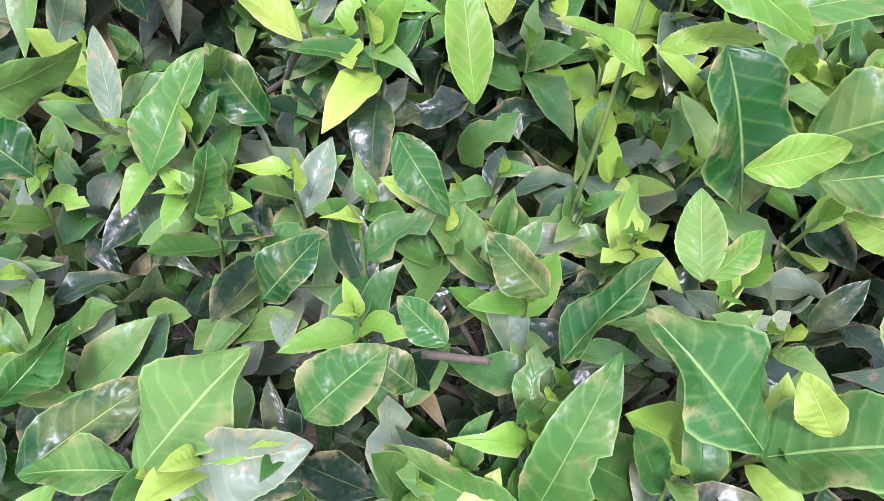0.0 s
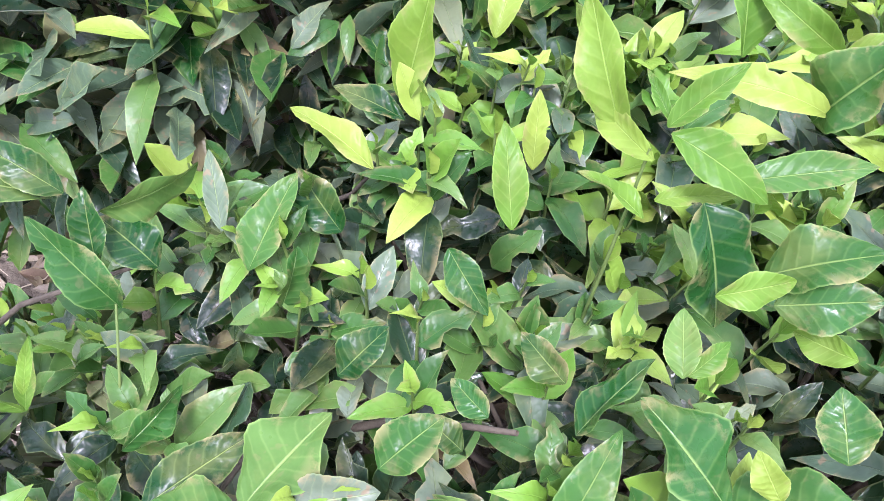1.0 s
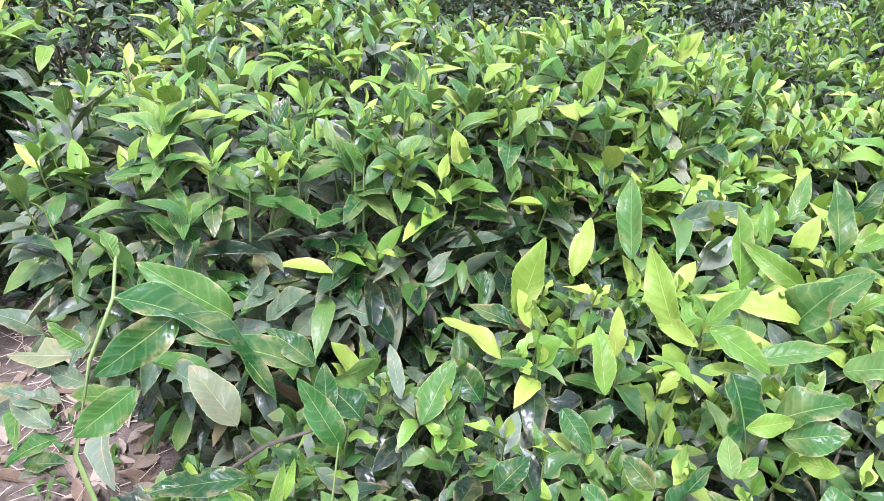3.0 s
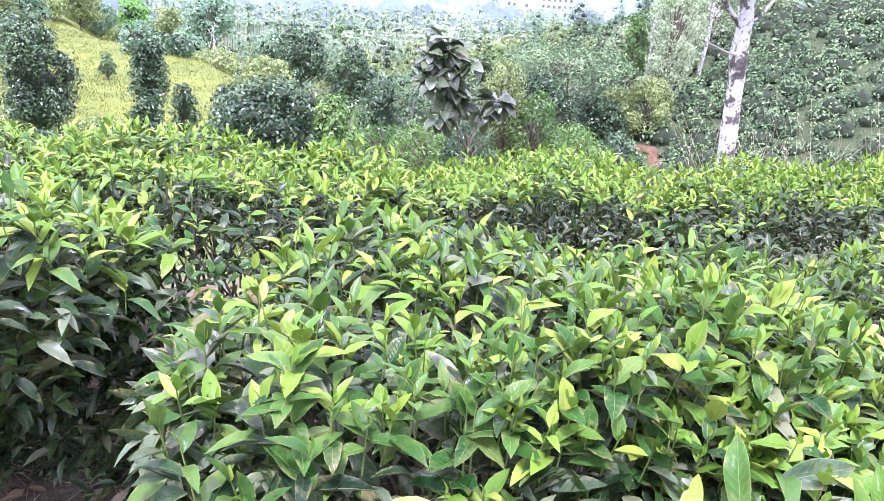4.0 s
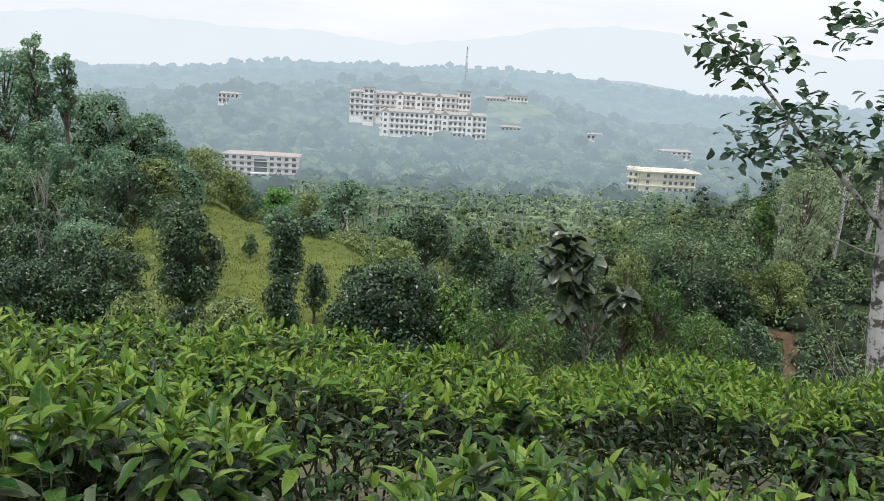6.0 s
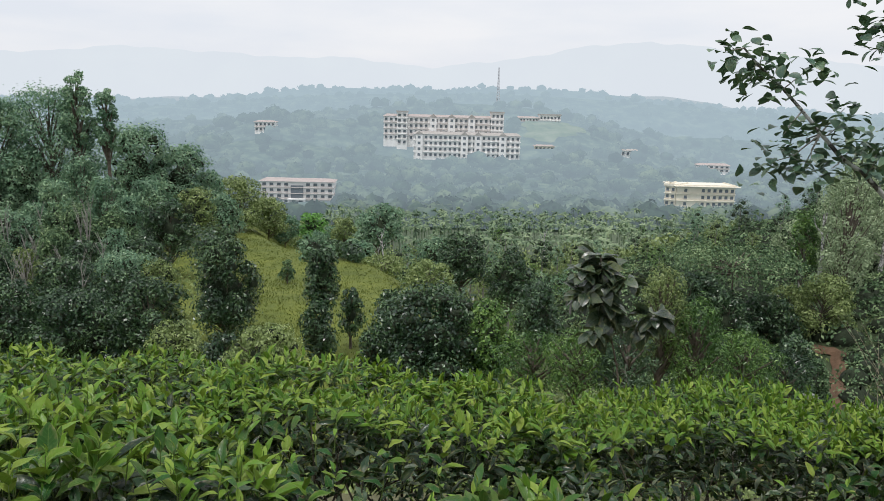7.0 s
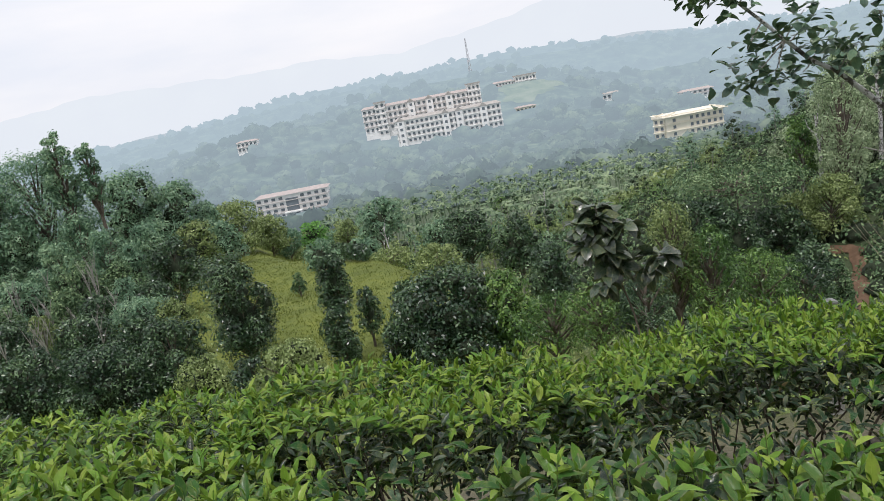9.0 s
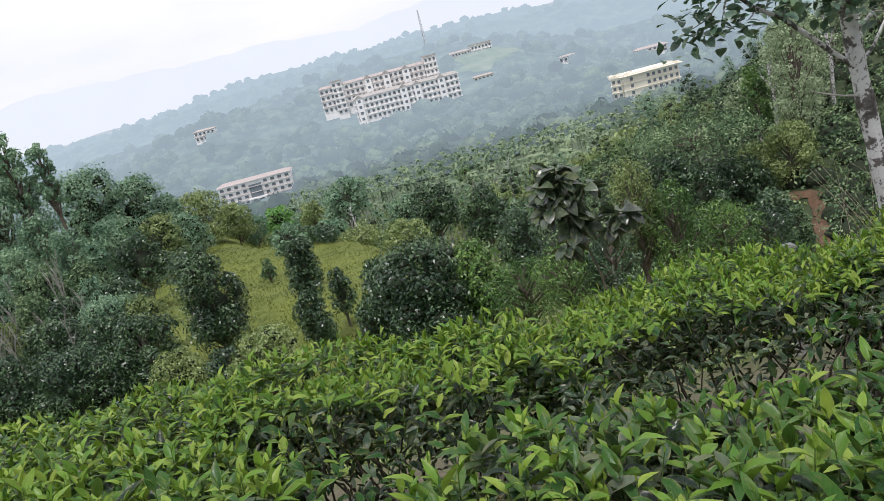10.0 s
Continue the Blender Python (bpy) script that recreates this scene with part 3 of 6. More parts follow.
def hero(bx, by, bz, tx, ty, tz, width, age, droop, fold, bush=near_bush):
    """A large leaf from its base to its tip, turned to the open side above the path."""
    width *= 0.86 if age == "young" else 1.0
    key = (round(width, 1), round(droop, 1), round(fold, 1), age)
    if key not in HERO_SHAPES:
        v, f, uv = leaf_shape(22, max(width, 0.2), droop, fold * 1.4 + 0.08, 0.016, 0.32, len(HERO_SHAPES), 0.0, BITES[len(HERO_SHAPES) % 5] if width < 0.42 else (), 0.17)
        ob = mesh_object("leaf", v, f, leaf_single[age], uv=uv, smooth=True)
        HERO_SHAPES[key] = ob.data
        bpy.data.objects.remove(ob)
    b, t = np.array([bx, by, bz]), np.array([tx, ty, tz])
    d = t - b
    n = np.array([0.0, 0.05, 1.75]) - (b + t) / 2
    n = n / np.linalg.norm(n) + np.random.RandomState(int(abs(bx * 7919 + tz * 3571) * 10)).normal(0, 0.34, 3)
    size = np.linalg.norm(d) / (1 - 0.2 * abs(droop))
    rot = frames_for(d[None], n[None])[0]
    one_leaf(bush, b - np.array(bush.location), rot, size, 0, age, HERO_SHAPES[key])


hero(0.184, 0.422, 1.006, 0.193, 0.478, 1.055, 0.38, "young", 0.05, 0.30)
hero(0.212, 0.460, 1.018, 0.222, 0.491, 1.064, 0.39, "young", 0.05, 0.50)
hero(0.151, 0.580, 0.982, 0.182, 0.601, 1.083, 0.41, "young", -0.05, 0.35)
hero(0.251, 0.427, 1.074, 0.239, 0.494, 1.142, 0.35, "young", 0.10, 0.35)
hero(0.113, 0.531, 0.965, 0.068, 0.601, 0.994, 0.35, "young", 0.25, 0.30)
hero(0.150, 0.569, 0.972, 0.101, 0.615, 0.987, 0.33, "mature", 0.20, 0.30)
hero(-0.087, 0.527, 0.985, -0.006, 0.554, 0.958, 0.35, "mid", 0.30, 0.25)
hero(0.003, 0.479, 0.941, 0.051, 0.526, 0.988, 0.41, "mid", 0.10, 0.35)
hero(0.078, 0.495, 0.941, 0.054, 0.537, 0.976, 0.58, "mature", 0.10, 0.30)
hero(-0.088, 0.469, 0.945, -0.123, 0.497, 1.022, 0.35, "mature", 0.15, 0.30)
hero(-0.103, 0.529, 1.008, -0.142, 0.550, 1.052, 0.41, "mature", 0.30, 0.20)
hero(-0.033, 0.589, 0.952, -0.027, 0.690, 0.914, 0.27, "old", 0.05, 0.20)
hero(-0.010, 0.518, 0.943, -0.007, 0.581, 0.969, 0.30, "old", 0.05, 0.20)
hero(-0.097, 0.496, 0.965, -0.093, 0.533, 1.006, 0.44, "mature", 0.10, 0.40)
hero(-0.059, 0.494, 0.948, -0.087, 0.527, 0.982, 0.64, "mature", 0.20, 0.20)
hero(0.260, 0.404, 1.114, 0.255, 0.434, 1.128, 0.27, "young", 0.00, 0.60)
hero(0.258, 0.402, 1.111, 0.298, 0.405, 1.150, 0.35, "young", 0.05, 0.45)
hero(0.256, 0.399, 1.085, 0.233, 0.462, 1.088, 0.33, "young", 0.30, 0.35)
hero(0.259, 0.398, 1.110, 0.302, 0.343, 1.106, 0.45, "young", 0.35, 0.20)
hero(0.250, 0.380, 1.052, 0.230, 0.427, 1.065, 0.39, "young", 0.30, 0.35)
hero(0.258, 0.386, 1.061, 0.294, 0.368, 1.085, 0.33, "young", 0.50, 0.30)
hero(0.298, 0.371, 1.085, 0.367, 0.344, 1.113, 0.30, "mid", 0.10, 0.30)
hero(0.276, 0.366, 1.078, 0.282, 0.302, 1.027, 0.59, "mature", 0.25, 0.20)
hero(0.308, 0.325, 1.045, 0.356, 0.304, 1.089, 0.59, "mid", 0.15, 0.25)
hero(0.262, 0.314, 1.060, 0.314, 0.306, 1.065, 0.47, "young", 0.10, 0.15)
hero(0.387, 0.413, 1.070, 0.401, 0.400, 1.142, 0.65, "mid", 0.15, 0.30)
hero(0.390, 0.407, 1.081, 0.318, 0.437, 1.126, 0.31, "young", 0.60, 0.30)
hero(0.230, 0.209, 1.016, 0.206, 0.275, 1.043, 0.70, "mature", 0.10, 0.15)
hero(-0.029, 0.302, 0.957, 0.035, 0.342, 0.977, 0.71, "mid", 0.08, 0.12)
hero(-0.089, 0.326, 0.938, -0.015, 0.353, 0.946, 0.42, "mature", 0.10, 0.20)
hero(0.054, 0.290, 0.998, 0.094, 0.303, 1.020, 0.64, "mid", 0.25, 0.30)
hero(-0.033, 0.306, 0.951, -0.083, 0.326, 0.956, 0.53, "mid", 0.15, 0.20)
hero(-0.003, 0.296, 0.963, 0.049, 0.279, 0.982, 0.61, "old", 0.20, 0.30)
hero(0.047, 0.373, 0.952, 0.085, 0.384, 0.984, 0.58, "mature", 0.05, 0.20)
hero(0.177, 0.307, 1.003, 0.158, 0.341, 1.018, 0.58, "mature", 0.05, 0.20)
hero(0.165, 0.271, 1.018, 0.212, 0.294, 1.053, 0.41, "mature", 0.10, 0.25)
hero(0.229, 0.278, 1.042, 0.241, 0.313, 1.059, 0.51, "mid", 0.10, 0.30)
hero(0.232, 0.278, 1.043, 0.262, 0.287, 1.053, 0.51, "young", 0.10, 0.30)
hero(0.338, 0.260, 1.038, 0.319, 0.293, 1.024, 0.60, "young", 0.10, 0.20)
hero(0.301, 0.209, 1.030, 0.310, 0.246, 1.050, 0.75, "mature", 0.05, 0.20)
hero(0.124, 0.300, 1.002, 0.109, 0.328, 1.008, 0.60, "mature", 0.05, 0.20)
hero(0.021, 0.445, 0.935, 0.046, 0.473, 0.963, 0.70, "mid", 0.10, 0.30)
hero(0.105, 0.288, 0.992, 0.087, 0.309, 1.009, 0.59, "mature", 0.10, 0.20)
hero(0.143, 0.433, 0.983, 0.155, 0.381, 0.969, 0.47, "mature", 0.10, 0.25)
hero(-0.100, 0.370, 0.929, -0.053, 0.398, 0.938, 0.53, "mature", 0.10, 0.25)
hero(-0.153, 0.418, 0.948, -0.139, 0.441, 0.978, 0.27, "young", 0.05, 0.40)
hero(0.259, 0.204, 1.020, 0.253, 0.230, 1.035, 0.75, "young", 0.05, 0.30)
hero(0.137, 0.220, 0.960, 0.182, 0.256, 1.032, 0.34, "mid", 0.20, 0.35)
hero(0.137, 0.220, 0.960, 0.080, 0.263, 0.982, 0.35, "mid", 0.30, 0.30)
hero(-0.111, 0.530, 1.005, -0.220, 0.542, 1.083, 0.25, "mature", 0.20, 0.25)
hero(-0.188, 0.498, 0.972, -0.227, 0.557, 1.012, 0.47, "old", 0.10, 0.20)
hero(-0.179, 0.582, 1.044, -0.251, 0.582, 1.119, 0.39, "mid", 0.35, 0.25)
hero(-0.183, 0.461, 0.934, -0.282, 0.461, 0.949, 0.29, "mature", 0.10, 0.20)
hero(-0.192, 0.452, 0.925, -0.245, 0.386, 0.894, 0.52, "mature", 0.20, 0.20)
hero(0.239, 0.208, 0.993, 0.295, 0.189, 1.031, 0.74, "mid", 0.10, 0.20)
hero(0.310, 0.308, 1.036, 0.357, 0.282, 1.063, 0.55, "mature", 0.10, 0.20)
hero(0.371, 0.329, 1.095, 0.401, 0.293, 1.135, 0.45, "mid", 0.10, 0.20)
hero(-0.167, 0.427, 0.906, -0.148, 0.455, 0.954, 0.26, "young", 0.10, 0.30)
hero(-0.167, 0.427, 0.906, -0.205, 0.447, 0.941, 0.38, "young", 0.10, 0.30)
hero(-0.262, 0.435, 1.215, -0.170, 0.414, 1.198, 0.34, "mature", 0.35, 0.2)
hero(-0.219, 0.423, 1.203, -0.282, 0.394, 1.177, 0.38, "mature", 0.10, 0.2)
hero(-0.217, 0.423, 1.200, -0.140, 0.381, 1.168, 0.32, "mature", 0.30, 0.2)
hero(-0.258, 0.454, 1.236, -0.265, 0.468, 1.254, 0.50, "mid", 0.05, 0.3)
hero(-0.284, 0.412, 1.194, -0.308, 0.423, 1.209, 0.50, "mid", 0.10, 0.3)
hero(-0.255, 0.388, 1.168, -0.298, 0.363, 1.152, 0.50, "mid", 0.10, 0.2)
hero(0.333, 0.631, 1.000, 0.354, 0.714, 1.078, 0.34, "mid", 0.15, 0.35, right_bush)
hero(0.429, 0.690, 1.000, 0.545, 0.673, 1.033, 0.33, "old", 0.20, 0.30, right_bush)
hero(0.515, 0.599, 1.020, 0.533, 0.643, 1.064, 0.36, "young", 0.10, 0.35, right_bush)
hero(0.588, 0.643, 1.020, 0.634, 0.682, 1.072, 0.34, "mid", 0.15, 0.35, right_bush)
hero(0.589, 0.548, 1.030, 0.602, 0.611, 1.111, 0.36, "mid", 0.10, 0.40, right_bush)
hero(0.420, 0.434, 1.050, 0.504, 0.436, 1.114, 0.34, "mid", 0.25, 0.30, right_bush)
hero(0.458, 0.470, 1.060, 0.393, 0.516, 1.102, 0.38, "young", 0.30, 0.35, right_bush)
hero(0.616, 0.553, 1.030, 0.679, 0.553, 1.055, 0.34, "young", 0.25, 0.30, right_bush)
hero(0.494, 0.432, 1.050, 0.535, 0.426, 1.091, 0.34, "young", 0.25, 0.30, right_bush)
hero(0.246, 0.625, 0.990, 0.284, 0.674, 1.046, 0.40, "young", 0.05, 0.40, right_bush)
hero(0.292, 0.743, 0.980, 0.279, 0.811, 1.032, 0.36, "mid", 0.10, 0.40, right_bush)
hero(0.400, 0.735, 0.990, 0.430, 0.697, 0.971, 0.55, "old", 0.20, 0.20, right_bush)
hero(0.401, 0.507, 1.040, 0.410, 0.566, 1.124, 0.30, "young", 0.05, 0.40, right_bush)
hero(0.690, 0.634, 1.030, 0.756, 0.648, 1.069, 0.34, "mature", 0.20, 0.30, right_bush)
hero(0.535, 0.727, 1.000, 0.483, 0.768, 1.013, 0.34, "mature", 0.20, 0.30, right_bush)
hero(0.195, 0.796, 0.970, 0.185, 0.840, 1.003, 0.38, "young", 0.10, 0.40, right_bush)
for path, thick in (([(-0.27, 0.31, 0.90), (-0.301, 0.368, 1.13), (-0.283, 0.405, 1.185), (-0.263, 0.435, 1.215), (-0.258, 0.455, 1.237)], 0.0024), ([(-0.263, 0.435, 1.215), (-0.24, 0.428, 1.207), (-0.217, 0.423, 1.2)], 0.0014),
                    ([(0.24, 0.38, 0.85), (0.25, 0.395, 1.0), (0.255, 0.405, 1.09)], 0.0018), ([(-0.14, 0.38, 0.80), (-0.11, 0.42, 0.88), (-0.09, 0.47, 0.95)], 0.0018), ([(0.14, 0.36, 0.75), (0.10, 0.39, 0.90), (0.06, 0.38, 0.945)], 0.0018)):
    V, F = tubes([path], [np.linspace(thick, thick * 0.55, len(path))], 6)
    mesh_object("shoot", V - np.array(near_bush.location), F, stem_mat, near_bush, smooth=True)

for path, thick in (([(0.02, 0.40, 0.78), (0.09, 0.35, 0.90), (0.15, 0.30, 0.955)], 0.0042), ([(0.02, 0.40, 0.80), (-0.02, 0.36, 0.90), (-0.06, 0.30, 0.95)], 0.0034),
                    ([(0.05, 0.62, 0.80), (0.10, 0.56, 0.90), (0.11, 0.53, 0.96)], 0.003), ([(-0.22, 0.52, 0.86), (-0.16, 0.50, 0.93), (-0.06, 0.50, 0.95)], 0.003)):
    V, F = tubes([path], [np.linspace(thick, thick * 0.5, len(path))], 7)
    mesh_object("branch", V - np.array(near_bush.location), F, twig_mat, near_bush, smooth=True)

# ---- litter on the path ----
r = np.random.RandomState(61)


def on_path(n):
    x, y = r.uniform(-2.2, 0.6, n), r.uniform(-0.3, 2.6, n)
    return np.stack([x, y, ground_z(x, y) + 0.008], 1)


LITTER_LEAF = leaf_material("dry_leaf", [(0.0, (0.14, 0.09, 0.06)), (0.5, (0.27, 0.20, 0.145)), (1.0, (0.44, 0.36, 0.29))], 0.7, 0.1, (0.3, 0.2, 0.1), 0.4)
STRAW = mottled("straw", [(0.3, (0.30, 0.25, 0.17)), (0.7, (0.55, 0.47, 0.35))], 8.0, 0.8, 0.2, 0.001)
n = 2200
a = r.uniform(0, 6.28, n)
V, F, U, _ = spread(TEA_LO, r.randint(0, 4, n), frames_for(np.stack([np.cos(a), np.sin(a), r.normal(0, 0.15, n)], 1), UP + r.normal(0, 0.35, (n, 3))), r.uniform(0.04, 0.10, n), on_path(n) + [0, 0, 0.006])
tagged(mesh_object("leaf_litter", V, F, LITTER_LEAF, uv=U, smooth=True), "dry brown fallen leaves scattered on the path", "litter", kind="stuff")
n = 3600
a = r.uniform(0, 6.28, n)
p = on_path(n)
ln = r.uniform(0.05, 0.16, n)
paths = [[p[i], p[i] + np.array([math.cos(a[i]), math.sin(a[i]), r.uniform(0, 0.12)]) * ln[i] * 0.5, p[i] + np.array([math.cos(a[i] + 0.3), math.sin(a[i] + 0.3), r.uniform(-0.05, 0.15)]) * ln[i]] for i in range(n)]
V, F = tubes(paths, [[0.0014, 0.0012, 0.0008]] * n, 3)
tagged(mesh_object("straw", V, F, STRAW), "dry straw and thin twigs on the path", "litter", kind="stuff")
n = 450
c = np.repeat(on_path(n), 5, 0)
a = r.uniform(0, 6.28, len(c))
e = r.uniform(0.1, 1.2, len(c))
d = np.stack([np.cos(a) * np.cos(e), np.sin(a) * np.cos(e), np.sin(e)], 1)
V, F, U, _ = spread(TEA_LO, r.randint(0, 4, len(c)), frames_for(d, UP + r.normal(0, 0.3, (len(c), 3)) + [0.01, 0, 0]), r.uniform(0.018, 0.045, len(c)), c + r.normal(0, 0.012, (len(c), 3)) * [1, 1, 0] + [0, 0, 0.012])
tagged(mesh_object("weeds", V, F, leaf_mats["mid"], uv=U, smooth=True), "small green weeds growing on the path", "weeds", kind="stuff")

# ---- tall plants behind the tea ----
BARK_PALE = mottled("pale_bark", [(0.38, (0.05, 0.045, 0.04)), (0.475, (0.13, 0.12, 0.11)), (0.50, (0.50, 0.50, 0.49)), (0.8, (0.66, 0.66, 0.64))], 11.0, 0.85, 0.5, 0.006, 45.0)
BARK_DARK = mottled("dark_bark", [(0.3, (0.06, 0.045, 0.035)), (0.7, (0.17, 0.14, 0.11))], 6.0, 0.9, 0.6, 0.01)
BARK_GREY = mottled("grey_bark", [(0.3, (0.2, 0.19, 0.17)), (0.7, (0.42, 0.4, 0.37))], 6.0, 0.9, 0.4, 0.01)
BROAD = [(0.0, (0.06, 0.125, 0.09)), (0.5, (0.10, 0.185, 0.13)), (1.0, (0.15, 0.25, 0.14))]
BIGLEAF = [(0.0, (0.018, 0.036, 0.022)), (0.5, (0.03, 0.055, 0.033)), (0.9, (0.055, 0.09, 0.052)), (1.0, (0.11, 0.14, 0.05))]
broad_mat = leaf_material("broad_tree_leaf", BROAD, 0.36, 0.14, (0.12, 0.2, 0.06), 0.0, 0.3, True, 0.6)
bigleaf_mat = leaf_material("large_drooping_leaf", BIGLEAF, 0.28, 0.10, (0.12, 0.2, 0.04), 0.0, 0.5, True, 0.75)


def single_leaf_mesh(name, shape, mat):
    ob = mesh_object(name, shape[0], shape[1], mat, uv=shape[2], smooth=True)
    me = ob.data
    bpy.data.objects.remove(ob)
    return me


def pale_tree():
    """A young tree with a blotched white trunk and clusters of rounded leaves on thin limbs."""
    r = np.random.RandomState(31)
    base = np.array([2.80, 4.165, float(ground_z(2.8, 4.165))])
    shift = np.array([-0.055, 0, 0.13])
    tree = thing("tree", base, "young tree with blotched white trunk and sparse rounded dark leaves", "tree")
    trunk = [base - [0, 0, 0.05], (2.737, 4.165, 0.03), (2.663, 4.165, 0.608), (2.603, 4.165, 1.113), (2.567, 4.165, 1.559), (2.545, 4.165, 1.774), (2.49, 4.165, 1.98), (2.43, 4.165, 2.2), (2.40, 4.16, 2.7), (2.45, 4.15, 3.3), (2.43, 4.15, 3.9)]
    fine = np.linspace(0, len(trunk) - 1, 60)
    T = np.array(trunk) + shift * np.array([[0]] + [[1]] * (len(trunk) - 1))
    P = np.stack([np.interp(fine, np.arange(len(T)), T[:, k]) for k in range(3)], 1)
    rad = np.interp(P[:, 2], [-0.6, 0.6, 1.5, 2.2, 3.9], [0.062, 0.052, 0.044, 0.036, 0.012]) * (1 + 0.05 * np.sin(fine * 9) + r.normal(0, 0.025, 60))
    V, F = tubes([P], [rad], 14)
    mesh_object("trunk", V - base, F, BARK_PALE, tree, "white blotched bark", smooth=True)
    limbs = [([(2.60, 4.165, 1.0), (2.44, 4.12, 1.13), (2.321, 4.1, 1.237), (2.178, 4.1, 1.371), (2.031, 4.08, 1.455), (1.894, 4.06, 1.583), (1.778, 4.05, 1.695), (1.665, 4.05, 1.805), (1.524, 4.03, 1.911), (1.42, 4.0, 2.0)], 0.017),
             ([(2.61, 4.15, 0.84), (2.479, 4.1, 0.872), (2.357, 4.08, 0.916), (2.268, 4.06, 0.952)], 0.008),
             ([(2.62, 4.18, 0.98), (2.781, 4.25, 1.082), (2.91, 4.3, 1.222), (3.1, 4.35, 1.4)], 0.012),
             ([(2.60, 4.18, 1.16), (2.794, 4.25, 1.265), (2.935, 4.3, 1.419), (3.15, 4.35, 1.65)], 0.012),
             ([(2.545, 4.17, 1.76), (2.619, 4.2, 1.9), (2.69, 4.2, 2.02), (2.85, 4.25, 2.25)], 0.014),
             ([(2.50, 4.16, 1.9), (2.36, 4.05, 2.0), (2.28, 3.95, 2.14), (2.2, 3.9, 2.25)], 0.008),
             ([(2.44, 4.16, 2.15), (2.28, 4.05, 2.25), (2.10, 4.0, 2.28), (1.95, 3.95, 2.35)], 0.01),
             ([(2.56, 4.16, 1.52), (2.45, 4.05, 1.56), (2.36, 4.0, 1.64)], 0.006),
             ([(2.57, 4.16, 1.42), (2.50, 4.0, 1.42), (2.42, 3.95, 1.40)], 0.006),
             ([(2.42, 4.16, 2.6), (2.7, 4.3, 2.9), (2.95, 4.4, 3.2)], 0.012), ([(2.43, 4.15, 3.0), (2.1, 4.0, 3.3), (1.9, 3.9, 3.6)], 0.012)]
    limbs = [(np.array(q) + shift, w) for q, w in limbs]
    for pts, rr in limbs:
        V, F = tubes([pts], [np.linspace(rr, rr * 0.3, len(pts))], 7)
        mesh_object("limb", V - base, F, BARK_PALE if rr > 0.01 else BARK_GREY, tree, smooth=True)
    sprays = [(1.559, 1.884, 9), (1.62, 1.80, 8), (1.50, 1.96, 10), (1.745, 1.897, 8), (1.953, 1.617, 6), (2.064, 1.714, 7), (1.671, 1.57, 8), (1.631, 1.417, 7), (1.74, 1.42, 7), (1.823, 1.428, 7), (1.958, 1.405, 9), (2.06, 1.563, 6), (2.16, 1.47, 7), (2.239, 1.483, 9),
              (2.373, 1.643, 8), (2.33, 1.45, 8), (2.596, 1.534, 7), (2.423, 1.4, 9), (2.636, 1.349, 8), (2.094, 2.065, 8), (2.2, 2.1, 8), (1.42, 2.0, 9), (1.95, 2.33, 9), (2.78, 1.45, 7), (3.1, 1.62, 9), (2.9, 1.25, 6), (2.72, 1.38, 8), (2.85, 2.2, 8), (2.35, 1.33, 6), (1.85, 1.56, 6)]
    twigs, radii, k = [], [], 0
    mesh = [single_leaf_mesh("leaf", leaf_shape(6, w, d, 0.25, 0, 0.05, i, 0.35), broad_mat) for i, (w, d) in enumerate([(0.6, 0.2), (0.66, 0.45), (0.55, 0.1)])]
    joints = np.concatenate([np.array(p) for p, _ in limbs] + [P[P[:, 2] > 0.9]])
    for sx, sz, n in sprays:
        c = np.array([sx, 4.05 + r.normal(0, 0.06), sz]) + shift
        j = joints[np.argmin(np.linalg.norm(joints - c, axis=1))]
        mid = (j + c) / 2 + r.normal(0, 0.02, 3) + [0, 0, -0.02]
        twigs.append([j, mid, c]), radii.append([0.005, 0.0035, 0.002])
        for i in range(int(n * 3.7)):
            a, e = r.uniform(0, 6.28), r.normal(0.05, 0.45)
            d = np.array([math.cos(a) * math.cos(e), math.sin(a) * math.cos(e), math.sin(e)])
            p = c + r.normal(0, 0.06, 3)
            one_leaf(tree, p - base, frames_for(d[None], (UP + r.normal(0, 0.3, 3))[None])[0], r.uniform(0.055, 0.092), 0, "", mesh[k % 3])
            k += 1
    V, F = tubes(twigs, radii, 5)
    tagged(mesh_object("twig", V - base, F, BARK_GREY, tree, smooth=True), kind="stuff")


